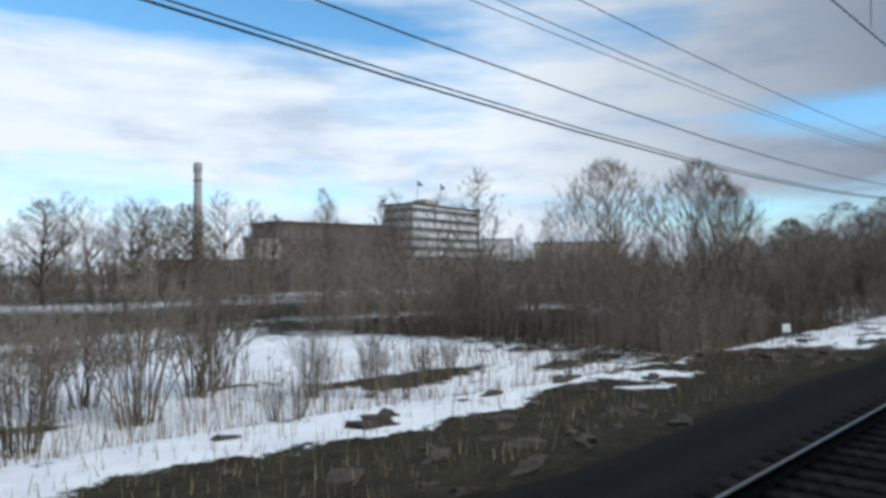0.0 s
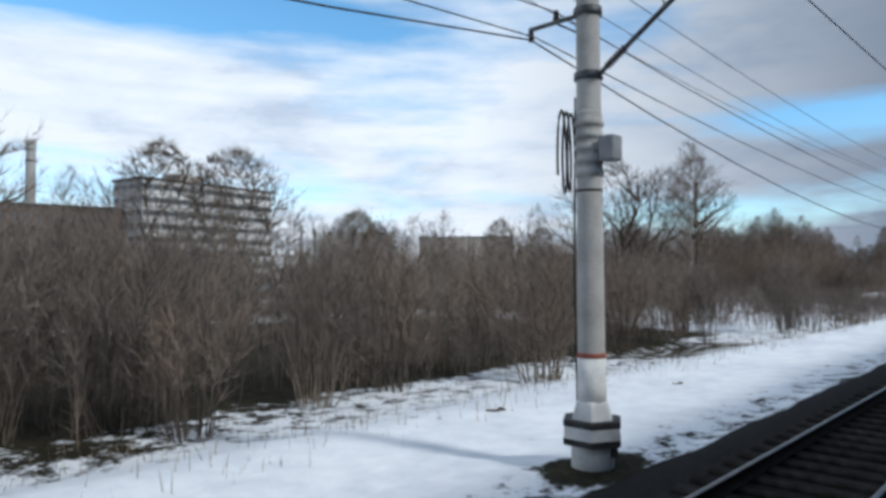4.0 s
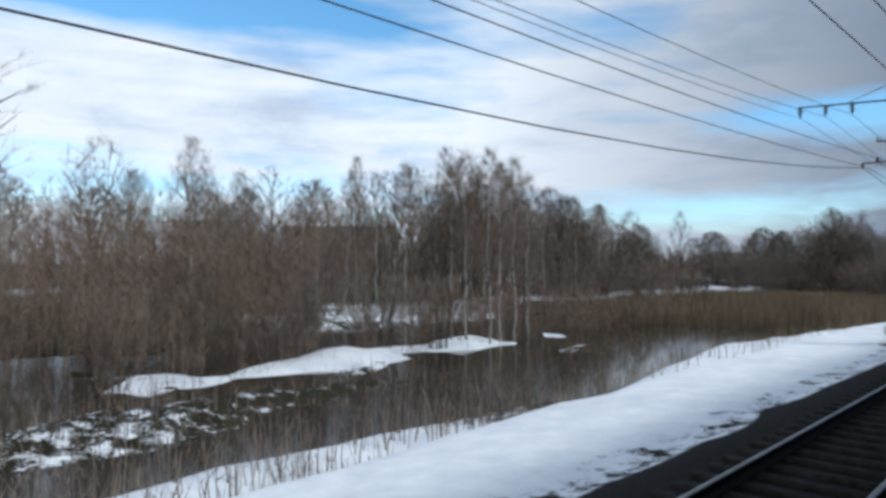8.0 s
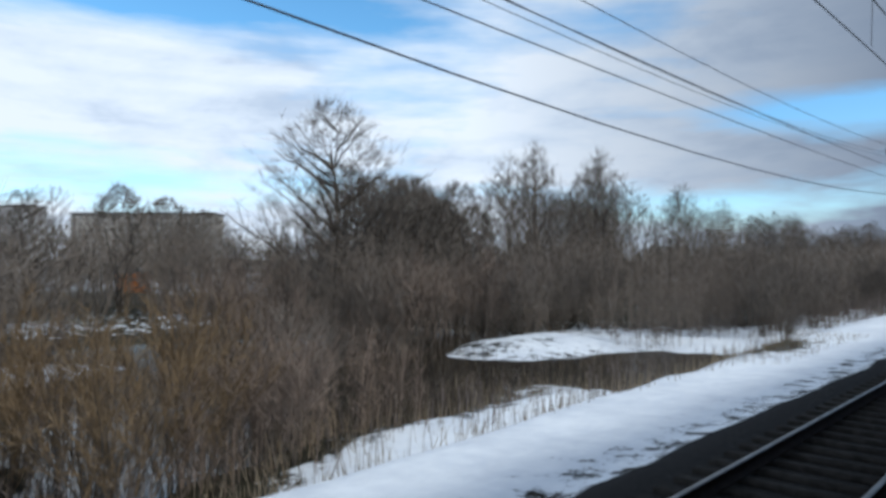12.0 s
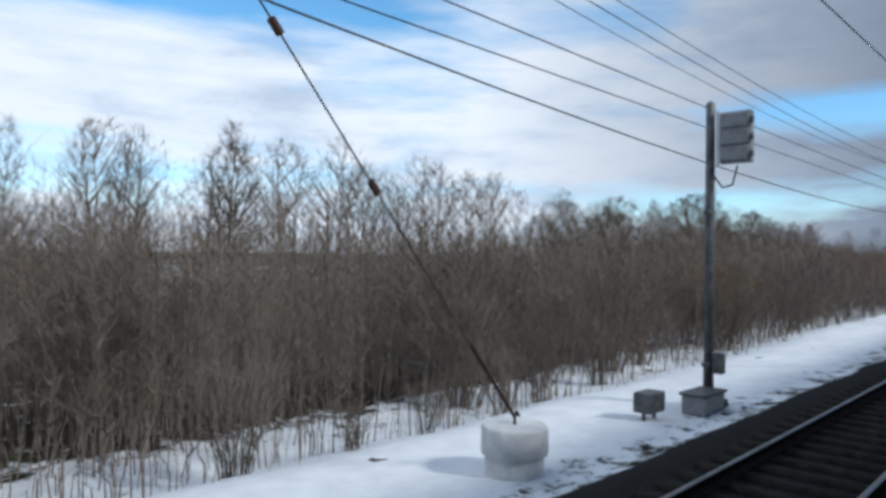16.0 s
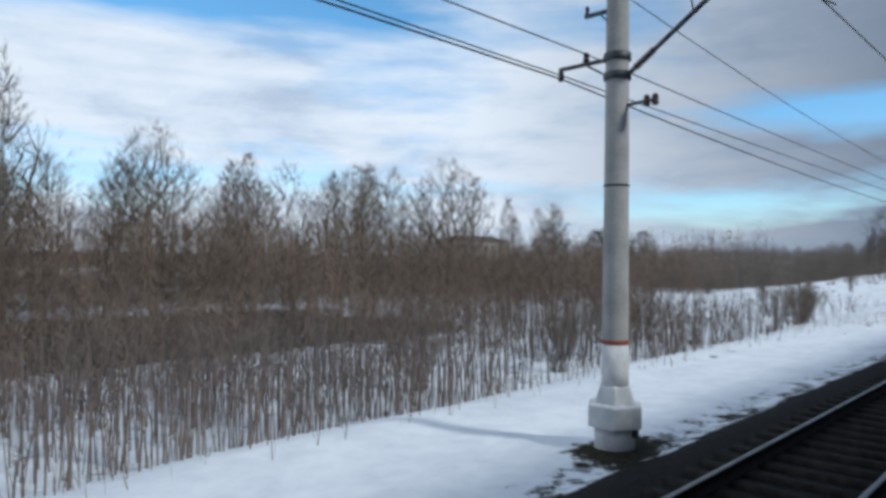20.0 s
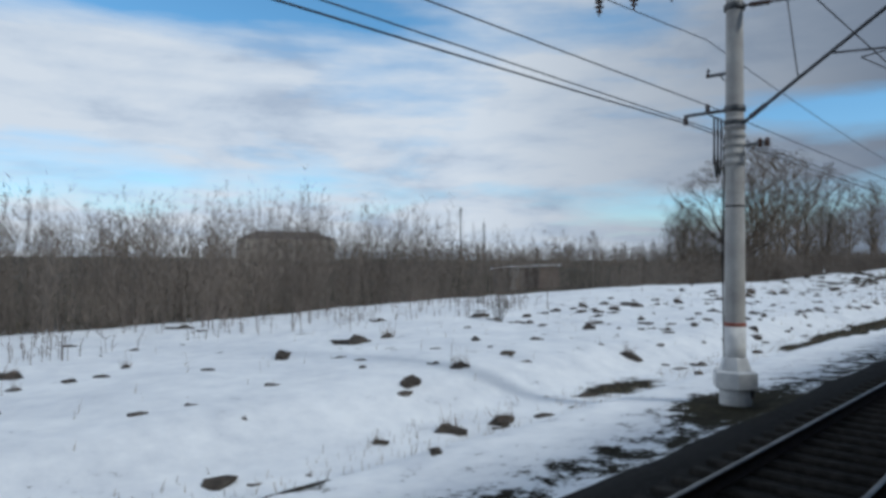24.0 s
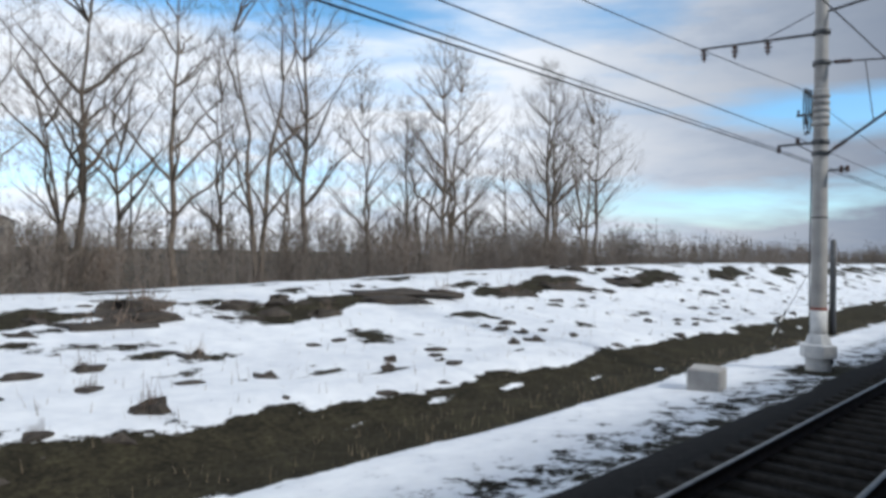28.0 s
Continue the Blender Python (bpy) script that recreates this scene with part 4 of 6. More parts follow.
        pts[:, 1:-1] += r.normal(0, 0.018, pts[:, 1:-1].shape) * ln[:, None]
        return pts, ln[:, 0]

    lp, ll = grow(limbs, 0.55, sp, sd, rise, 5, 0.6)
    rows.append(branch_rows(lp, np.clip(0.022 * ll, 0.012, 0.0058 * h) * thick, 0.012))
    p1, d1 = nodes_of(lp)
    p1, d1 = np.concatenate([p1, sp]), np.concatenate([d1, sd])
    bp_, bl = grow(bows_, full, p1, d1, rise * 0.7, 3, 0.9)
    p2, d2 = nodes_of(bp_)
    p2, d2 = np.concatenate([p1, p2]), np.concatenate([d1, d2])
    fp_, fl = grow(fine, full, p2, d2, rise * 0.5, 2, 1.0)
    thin = [np.concatenate([bp_[:, i], bp_[:, min(i + 2, 3)], (bough * np.clip(0.012 * bl, 0.010, 0.024) * (1.0 - 0.25 * i))[:, None], 0 * bl[:, None]], 1) for i in range(3)]
    thin += [np.concatenate([fp_[:, i], fp_[:, i + 1] + 0.3 * (fp_[:, i + 1] - fp_[:, i]) * (1 - i), rad * (1.6 - 0.5 * i) + 0 * fl[:, None], 0 * fl[:, None]], 1) for i in (0, 1)]
    p3, d3 = nodes_of(fp_)
    p3, d3 = np.concatenate([p3, p3, p2[len(p1):]]), np.concatenate([d3, d3, d2[len(p1):]])
    k = r.randint(len(p3), size=len(p3) * twigs // 3)
    j = r.uniform(-0.5, 0.5, (len(k), 1)) * (np.linalg.norm(d3[k], axis=1, keepdims=True)) * 0.03 * h
    thin.append(sprigs(r, p3[k] + d3[k] * j, d3[k], twig_len * h, rad, lift))
    return rows[:fork], rows[fork:], np.concatenate(thin)


def tree_kind(label, seed, barkmat, twigmat, **kw):
    stems, limbs, fine = tree_rows(seed, **kw)
    if barkmat == "birch":
        return (label, tube_mesh("trunk", np.concatenate(stems), M[barkmat], 5, True), twiggy_mesh("crown", np.concatenate(limbs), fine, M[twigmat], seed))
    return (label, tube_mesh("trunk", np.concatenate(stems + limbs), M[barkmat], 4, True), quads("crown", [], [], M[twigmat], points=slivers(fine, seed)))


def shrub_rows(seed, h, wide, stems, sidetw, bare=0.3, sprigs_=5, thin=0.009):
    """A many-stemmed bush, bare towards the foot, its stems fanning out to a rounded top: rows of tubes for the stems, and of twigs."""
    r = np.random.RandomState(seed)
    a, q = r.uniform(0, 2 * math.pi, stems), np.sqrt(r.uniform(0.0, 1.0, stems))
    tip = np.stack([q * wide * 0.55 * np.cos(a), q * wide * 0.55 * np.sin(a), h * (1.02 - 0.42 * q * q) * r.uniform(0.8, 1.0, stems)], 1)
    foot = np.stack([0.16 * wide * q * np.cos(a + 0.4), 0.16 * wide * q * np.sin(a + 0.4), np.full(stems, -0.15)], 1)
    mid = foot + (tip - foot) * np.array((0.30, 0.30, 0.55))
    pts = bows(foot, mid, tip, 4)
    pts[:, 1:-1] += r.normal(0, 0.014 * h, pts[:, 1:-1].shape)
    rr = r.uniform(0.011, 0.024, stems)
    rows = branch_rows(pts, rr, rr * 0.35)
    n = stems * sidetw
    k, u = np.repeat(np.arange(stems), sidetw), bare + (1 - bare) * r.uniform(0, 1, n) ** 0.8
    i = np.minimum((u * 4).astype(int), 3)
    p = pts[k, i] + (pts[k, i + 1] - pts[k, i]) * (u * 4 - i)[:, None]
    d = pts[k, i + 1] - pts[k, i]
    d /= np.linalg.norm(d, axis=1, keepdims=True)
    f1 = sprigs(r, p, d, 0.26 * h, thin * 1.2, 0.25, 0.55)
    d1 = f1[:, 3:6] - f1[:, 0:3]
    g = np.repeat(np.arange(n), sprigs_)
    w = r.uniform(0.15, 0.95, (len(g), 1))
    f2 = sprigs(r, f1[g, 0:3] + d1[g] * w, d1[g] / np.linalg.norm(d1[g], axis=1, keepdims=True), 0.15 * h, thin, 0.25, 0.6)
    return rows, np.concatenate([f1, f2])


def shrub_kind(label, seed, twigmat, **kw):
    a, fine = shrub_rows(seed, **kw)
    return (label, tube_mesh("stem_clump", a, M["darkbark" if seed % 2 else "bark"], 3, True), quads("twig_crown", [], [], M[twigmat], points=slivers(fine, seed)))


TREES = dict(
    ash=[tree_kind("tall bare leafless tree with grey-brown bark", 11 + i, "bark", "twig", h=13.0, wide=0.20 + 0.03 * i, base=0.25, limbs=18, bows_=70, fine=230, twigs=5, fork=1 + i % 3, open_=0.13, split=0.38, rise=1.3, egg=1.15, twig_len=0.05, lift=0.6) for i in range(4)],
    round=[tree_kind("bare leafless tree with a broad rounded crown", 31 + i, "darkbark", "twig", h=12.0, wide=0.40, base=0.14, limbs=46, bows_=150, fine=560, rise=0.75, egg=0.72, thick=1.35, split=0.5, rad=0.008) for i in range(2)],
    willow=[tree_kind("bare old willow with a wide spreading crown", 41 + i, "darkbark", "twig", h=12.0, wide=0.46, base=0.24, limbs=22, bows_=150, fine=760, twigs=9, fork=2 + i, split=0.32, open_=0.26, rise=0.9, egg=0.95, thick=1.9, lean=0.04 + 0.2 * i, lift=0.7) for i in range(2)],
    birch=[tree_kind("slim bare birch with a white trunk", 51 + i, "birch", "redtwig", h=12.0, wide=0.15, base=0.30, limbs=34, bows_=90, fine=300, twigs=7, rise=1.6, egg=0.7, thick=0.62, lift=-0.2, twig_len=0.055, rad=0.006) for i in range(2)],
    alder=[tree_kind("slim bare alder with upright dark twigs", 61 + i, "darkbark", "twig", h=10.0, wide=0.18, base=0.16, limbs=24, bows_=70, fine=240, twigs=6, fork=1 + i % 2, open_=0.1, rise=1.5, egg=0.95, thick=0.8, lift=0.6) for i in range(3)],
    grove=[tree_kind("very tall bare tree with high branching crown", 71 + i, "bark", "twig", h=20.0, wide=0.22 + 0.02 * i, base=0.24, limbs=20, bows_=90, fine=320, twigs=5, fork=1 + i % 2, split=0.45, open_=0.09, rise=1.1, egg=0.9, thick=0.95, full=0.1, twig_len=0.05, lift=0.5) for i in range(3)],
    clump=[tree_kind("bare many-stemmed willow with upright fanning stems", 91 + i, "bark", "redtwig", h=10.0, wide=0.34, base=0.26, limbs=60, bows_=260, fine=1100, twigs=9, fork=13, split=0.5, open_=0.26, rise=2.2, egg=1.1, thick=0.8, lift=1.0, rad=0.0038, bough=0.5) for i in range(2)],
    slim=[tree_kind("slim tall bare sapling with short upright twigs", 98 + i, "bark", "twig", h=11.0, wide=0.075, base=0.30, limbs=20, bows_=40, fine=130, twigs=4, open_=0.08, rise=1.9, egg=0.9, thick=0.55, lift=0.8, twig_len=0.05) for i in range(2)],
    dense=[tree_kind("bare bushy tree with a dense twig crown", 81 + i, "darkbark", "twig", h=8.0, wide=0.44, base=0.08, limbs=40, bows_=200, fine=800, twigs=9, fork=4, split=0.3, open_=0.26, rise=0.9, egg=0.75, thick=1.0, rad=0.0075, lift=0.6) for i in range(2)],
)
SHRUBS = dict(
    tall=[shrub_kind("tall bare willow shrub with many stems", 101 + i, "twig", h=4.6, wide=3.2, stems=30, sidetw=12) for i in range(3)],
    red=[shrub_kind("bare reddish-brown shrub with many thin stems", 111 + i, "redtwig", h=3.8, wide=2.9, stems=28, sidetw=12) for i in range(2)],
    ochre=[shrub_kind("ochre-brown bushy willow shrub with dense thin twigs", 151 + i, "ochre", h=4.0, wide=3.4, stems=34, sidetw=14, bare=0.12, sprigs_=5, thin=0.008) for i in range(2)],
    low=[shrub_kind("low bare shrub with upright stems in snow", 121 + i, "twig", h=2.0, wide=1.5, stems=24, sidetw=6, sprigs_=4, thin=0.006) for i in range(3)],
    fan=[shrub_kind("fan-shaped clump of bare upright stems", 131 + i, "twig", h=3.4, wide=2.4, stems=34, sidetw=8, bare=0.35, sprigs_=4, thin=0.0075) for i in range(2)],
    dome=[shrub_kind("broad bare willow bush with fanning stems and dense twigs", 141 + i, "twig", h=5.4, wide=5.2, stems=40, sidetw=16, bare=0.30, sprigs_=6, thin=0.010) for i in range(3)],
)


def plant(kinds, x, y, size, turn, name, category, group, r=None, pick=None):
    label, ma, mb = kinds[(int(r.randint(len(kinds))) if r is not None else (pick or 0)) % len(kinds)]
    z = float(land(x, y))
    wx, wy, tilt = (r.uniform(0.78, 1.25), r.uniform(0.78, 1.25), r.normal(0, 0.05)) if r is not None else (1.0, 1.0, 0.0)
    names = ("trunk", "crown") if category == "tree" else ("stem_clump", "twig_crown")
    t = thing(name, label, category, group, Matrix.LocRotScale((x, y, z), Euler((tilt, 0.7 * tilt, radians(turn))), (size * wx, size * wy, size)))
    part(names[0], ma, t)
    part(names[1], mb, t, "fine bare twigs" if category == "tree" else "")
    return t


# single trees that stand out
TREE_NAMES = dict(birch="birch_tree", alder="alder_tree", willow="willow_tree", clump="willow_tree", dense="bushy_tree")
HEIGHT = dict(ash=13.0, round=12.0, willow=12.0, birch=12.0, alder=10.0, grove=20.0, clump=10.0, slim=11.0, dense=8.0)


def tree(kind, x, y, h, pick):
    plant(TREES[kind], x, y, h / HEIGHT[kind], 37 * pick + x * 7 % 360, TREE_NAMES.get(kind, "bare_tree"), "tree", "bare trees", pick=pick)


tree("round", 206.6, 46.5, 21.5, 1)
tree("willow", 189.4, 52.2, 20.0, 0)
tree("willow", 192.8, 50.3, 19.0, 1)
tree("birch", 169.5, 30.9, 17.5, 0)
tree("round", 332.0, 33.3, 14.6, 0)
tree("dense", 333.0, 33.5, 10.8, 1)
tree("alder", 302.0, 46.0, 12.0, 0)
tree("birch", 234.6, 25.8, 10.5, 0)
tree("birch", 233.2, 25.4, 11.2, 1)
tree("birch", 232.0, 26.2, 10.8, 0)
tree("birch", 237.5, 27.0, 11.5, 1)
tree("birch", 240.2, 28.0, 11.0, 0)
tree("birch", 279.0, 46.0, 11.5, 1)
tree("birch", 280.6, 47.0, 11.0, 0)
tree("birch", 101.5, 44.0, 14.0, 0)
tree("birch", 104.0, 46.0, 13.0, 1)
tree("dense", 118.0, 40.0, 11.5, 1)
tree("dense", 124.0, 42.0, 12.0, 0)
tree("clump", 36.8, 17.3, 9.8, 0)
tree("clump", 41.0, 17.8, 9.2, 1)
tree("clump", 31.0, 19.5, 9.6, 1)
tree("ash", 79.3, 15.2, 7.8, 1)
tree("ash", 81.2, 17.2, 8.4, 2)
tree("alder", 78.4, 18.0, 9.0, 0)
tree("ash", 103.0, 66.0, 16.5, 2)
tree("ash", 107.0, 67.0, 15.5, 0)
tree("alder", 81.5, 19.0, 8.5, 0)
tree("dense", 103.0, 21.0, 9.4, 0)
tree("dense", 96.0, 20.5, 8.4, 1)
tree("slim", 521.4, 18.9, 11.6, 0)
tree("slim", 522.3, 18.6, 11.9, 1)
tree("slim", 523.5, 19.3, 10.6, 0)
tree("slim", 524.6, 20.4, 9.4, 1)
tree("willow", 512.0, 44.7, 13.8, 0)
tree("ash", 518.5, 44.7, 15.2, 1)
tree("ash", 519.6, 45.8, 14.4, 3)
tree("willow", 527.0, 49.5, 14.4, 1)
tree("ash", 530.5, 45.5, 13.0, 2)
tree("ash", 538.7, 44.8, 12.8, 1)
tree("ash", 504.0, 46.0, 12.0, 0)
tree("birch", 566.0, 62.0, 13.0, 1)
tree("birch", 553.0, 40.0, 11.0, 0)
tree("ash", 558.3, 50.0, 11.0, 1)
tree("willow", 724.6, 35.8, 18.0, 1)
tree("grove", 725.8, 35, 20.5, 1)
tree("grove", 727.5, 35.6, 20, 0)
tree("grove", 729.4, 34.6, 21, 2)
tree("grove", 732.5, 35.5, 20.5, 1)
tree("grove", 735.9, 34.8, 20, 0)
tree("grove", 740.4, 35.4, 20.5, 2)
tree("grove", 745.2, 35, 21, 1)
tree("grove", 750.6, 35.3, 20, 0)
tree("grove", 755.4, 36.4, 18.5, 2)
tree("grove", 759.8, 34.8, 19.5, 1)
tree("grove", 763.2, 35.2, 20.5, 0)
tree("grove", 774.9, 34.6, 18.5, 2)
tree("grove", 776.5, 35.5, 18, 1)
tree("grove", 786, 33.5, 18.5, 0)
tree("grove", 788, 34.2, 18, 2)
tree("grove", 792.4, 34, 18, 1)
tree("grove", 796.5, 35.2, 17.5, 0)

# rows and groups of trees: x from, to, y from, to, number, kinds, least and greatest height
rt = np.random.RandomState(5)
def row_of_trees(x0, x1, y0, y1, n, kinds, h0, h1):
    for i in range(n):
        kind = kinds[rt.randint(len(kinds))]
        x, y = x0 + (x1 - x0) * (i + rt.uniform(0.1, 0.9)) / n, rt.uniform(y0, y1)
        plant(TREES[kind], x, y, rt.uniform(h0, h1) / HEIGHT[kind], rt.uniform(0, 360), TREE_NAMES.get(kind, "bare_tree"), "tree", "bare trees", rt)


row_of_trees(-10, 70, 75, 130, 16, ("ash", "alder"), 9, 13)
row_of_trees(24, 66, 104, 117, 15, ("ash", "round", "ash"), 14, 18)
row_of_trees(26, 45, 32, 50, 7, ("alder", "ash"), 9, 12)
row_of_trees(45, 68, 45, 75, 6, ("alder", "ash", "birch"), 8, 12)
row_of_trees(98, 132, 45, 75, 9, ("alder", "ash", "birch"), 8.5, 12)
row_of_trees(88, 98, 24, 34, 5, ("alder", "dense"), 7, 9)
row_of_trees(62, 76, 38, 55, 3, ("ash", "round"), 10, 11)
row_of_trees(135, 165, 40, 70, 8, ("alder", "dense"), 8, 11)
row_of_trees(160, 190, 75, 110, 12, ("alder", "ash"), 10, 13)
row_of_trees(196, 250, 58, 80, 14, ("ash", "alder", "dense"), 11, 14)
row_of_trees(334, 347, 27, 40, 8, ("dense", "dense", "ash"), 8.5, 10.5)
row_of_trees(268, 330, 46, 62, 12, ("dense", "round"), 8.5, 11)
row_of_trees(222, 266, 50, 64, 24, ("ash", "alder", "birch"), 11, 14.5)
row_of_trees(236, 272, 38, 48, 14, ("birch", "birch", "alder"), 10.5, 13.5)
row_of_trees(253, 267, 46, 58, 8, ("ash", "birch", "alder"), 13.5, 16.5)
row_of_trees(281, 298, 54, 60, 5, ("round",), 12.5, 14.5)
row_of_trees(262, 310, 55, 80, 14, ("round", "ash", "birch"), 10, 14)
row_of_trees(288, 322, 74, 90, 9, ("round",), 12, 14.5)
row_of_trees(312, 352, 66, 100, 14, ("dense", "ash"), 9, 12)
row_of_trees(268, 300, 50, 64, 6, ("birch", "ash"), 10, 13)
row_of_trees(347, 385, 30, 46, 20, ("ash", "ash", "alder"), 10, 12.8)
row_of_trees(342, 380, 44, 66, 12, ("ash", "dense"), 10, 12)
row_of_trees(358, 380, 36, 44, 10, ("ash", "ash", "alder"), 14.0, 16.2)
row_of_trees(258, 300, 60, 95, 10, ("ash", "alder"), 11, 13)
row_of_trees(372, 470, 40, 58, 40, ("ash", "ash", "alder"), 10.5, 14)
row_of_trees(428, 482, 42, 54, 15, ("ash",), 11.5, 14)
row_of_trees(478, 548, 36, 54, 32, ("ash", "ash", "ash", "dense", "birch"), 9.0, 11.5)
row_of_trees(484, 506, 46, 58, 7, ("willow", "ash"), 10.5, 12.5)
row_of_trees(530, 551, 28, 42, 12, ("ash", "ash", "alder"), 8, 10.5)
row_of_trees(553, 566, 24, 36, 5, ("birch", "alder"), 6.5, 8.0)
row_of_trees(552, 573, 42, 60, 15, ("ash", "ash", "alder"), 9.5, 12.5)
row_of_trees(572, 586, 44, 60, 5, ("ash", "alder"), 7.5, 9.0)
row_of_trees(604, 616, 50, 60, 4, ("dense",), 7.5, 9.0)
row_of_trees(570, 640, 70, 120, 14, ("alder", "birch"), 7, 10)
row_of_trees(640, 720, 75, 120, 14, ("birch", "alder"), 7, 10)
row_of_trees(734, 772, 37, 43, 8, ("grove", "ash"), 13, 17)
row_of_trees(772, 800, 36, 42, 6, ("grove", "ash"), 12, 16)
row_of_trees(713, 730, 36, 46, 14, ("alder", "ash"), 9, 12)
row_of_trees(800, 840, 70, 110, 8, ("alder", "dense"), 7, 10)

# shrubs that stand apart
BASE_H = dict(ochre=4.0, dome=5.4, tall=4.6, red=3.8, low=2.0, fan=3.4)
shrub_count = itertools.count()


def bush(kind, x, y, h):
    i = next(shrub_count)
    plant(SHRUBS[kind], x, y, h / BASE_H[kind], i * 47 % 360, "bare_shrub", "shrub", "bare shrubs", pick=i)


bush("fan", 11.0, 22.8, 4.2)
bush("fan", 7.2, 19.5, 4.4)
bush("fan", 4.0, 18.0, 3.4)
bush("fan", 5.5, 22.0, 3.0)
bush("low", 18.8, 13.4, 0.9)
bush("low", 23.6, 17.4, 1.2)
bush("low", 25.4, 17.2, 1.3)
bush("low", 17.6, 19.2, 1.2)
bush("low", 19.4, 19.6, 1.3)
bush("low", 8.2, 14.0, 0.8)
bush("low", 9.2, 14.6, 0.9)
bush("low", 14.2, 16.4, 1.0)
bush("fan", 12.2, 18.6, 2.2)
bush("fan", 13.6, 17.4, 2.0)
bush("fan", 2.4, 15.6, 2.8)
bush("tall", 41.0, 14.0, 4.0)
bush("tall", 44.5, 15.5, 4.5)
bush("tall", 48.5, 14.5, 4.2)
bush("tall", 52.0, 16.0, 4.6)
bush("low", 60.5, 14.2, 1.8)
bush("low", 64.0, 15.0, 1.6)
bush("fan", 58.5, 21.0, 3.2)
bush("dome", 67.6, 14.4, 5.6)
bush("dome", 69.8, 14.0, 6.4)
bush("dome", 72.0, 15.6, 6.2)
bush("dome", 74.4, 14.8, 5.6)
bush("dome", 76.4, 16.4, 6.0)
bush("dome", 73.0, 19.2, 7.2)
bush("dome", 78.0, 20.0, 5.4)
bush("dome", 75.5, 23.5, 7.4)
bush("dome", 80.5, 24.5, 5.6)
bush("dome", 82.5, 28.0, 5.4)
bush("dome", 70.5, 18.5, 6.6)
bush("dome", 303.5, 13.8, 5.0)
bush("dome", 305.5, 15.5, 5.4)
bush("dome", 307.5, 14.2, 5.2)
bush("dome", 308.6, 17.2, 5.6)
bush("dome", 311.2, 18.6, 5.6)
bush("dome", 306.0, 19.5, 5.4)
bush("dome", 86.4, 12.9, 5.4)
bush("dome", 88.4, 13.4, 5.2)
bush("dome", 90.2, 14.2, 5.2)
bush("dome", 86.2, 19.4, 6.8)
bush("dome", 87.8, 21.0, 5.8)
bush("dome", 92.5, 17.6, 6.6)
bush("dome", 95.0, 17.0, 5.4)
bush("dome", 97.6, 17.6, 6.4)
bush("dome", 90.0, 24.0, 6.0)
bush("dome", 100.2, 19.0, 5.6)
bush("dome", 95.0, 22.5, 6.0)
bush("fan", 79.6, 13.4, 2.4)
bush("fan", 81.0, 14.6, 2.6)
bush("low", 78.4, 13.2, 1.8)
bush("dome", 103.5, 17.8, 5.4)
bush("dome", 107.0, 17.0, 5.2)
bush("tall", 101.0, 18.0, 4.8)
bush("tall", 104.5, 17.5, 5.0)
bush("red", 108.0, 15.0, 4.0)
bush("tall", 112.0, 16.0, 4.6)
bush("tall", 145.0, 14.0, 4.4)
bush("tall", 149.0, 15.0, 4.2)
bush("low", 156.0, 13.0, 2.6)
bush("fan", 158.5, 14.5, 3.0)
bush("fan", 183.6, 12.8, 2.2)
bush("fan", 184.8, 12.0, 2.0)
bush("low", 186.0, 13.4, 2.0)
bush("fan", 187.4, 13.6, 2.3)
bush("low", 188.6, 14.6, 2.0)
bush("fan", 190.2, 15.2, 2.4)
bush("low", 185.4, 14.6, 1.8)
bush("red", 191.6, 27.0, 6.4)
bush("red", 194.6, 26.6, 6.8)
bush("red", 197.6, 27.4, 7.2)
bush("red", 200.6, 26.8, 7.2)
bush("red", 203.4, 27.6, 6.8)
bush("red", 196.0, 29.4, 7.4)
bush("dome", 309.5, 36.5, 3.2)
bush("tall", 311.5, 35.5, 2.8)
bush("tall", 296.0, 40.0, 2.6)
bush("dome", 291.0, 39.5, 2.8)
bush("tall", 303.0, 38.5, 2.4)
bush("fan", 302.5, 13.5, 2.6)
bush("ochre", 311.8, 12.6, 3.6)
bush("ochre", 313.6, 13.6, 3.9)
bush("ochre", 310.6, 15.2, 3.6)
bush("red", 316.4, 15.4, 3.6)
bush("red", 312.6, 17.5, 3.4)
bush("red", 315.4, 12.8, 3.0)
bush("tall", 317.0, 15.0, 3.8)
bush("low", 422.4, 9.7, 1.1)
bush("low", 420.4, 9.6, 1.0)
bush("low", 425.2, 10.0, 1.5)
bush("fan", 431.6, 11.4, 2.4)
bush("fan", 428.0, 11.0, 2.2)
bush("fan", 418.6, 10.4, 2.2)
bush("low", 345.5, 12.2, 1.8)
bush("low", 349.0, 13.0, 2.2)
bush("low", 352.0, 11.8, 1.7)
bush("dome", 499.0, 21.6, 4.0)
bush("dome", 500.6, 23.4, 4.4)
bush("dome", 497.2, 23.0, 4.2)
bush("dome", 503.0, 26.0, 4.4)
bush("fan", 557.5, 12.4, 2.6)
bush("fan", 561.2, 12.2, 2.8)
bush("fan", 563.5, 13.0, 2.6)
bush("low", 551.0, 13.8, 1.9)
bush("low", 568.0, 14.0, 2.0)
bush("fan", 572.0, 15.0, 2.2)
bush("low", 576.0, 16.0, 1.8)
bush("low", 621.5, 29.0, 1.8)
bush("fan", 655.5, 22.0, 1.5)
bush("low", 690.0, 27.5, 1.2)
bush("low", 712.0, 26.5, 1.0)
bush("low", 662.0, 29.0, 1.3)
bush("low", 733.0, 28.0, 1.2)


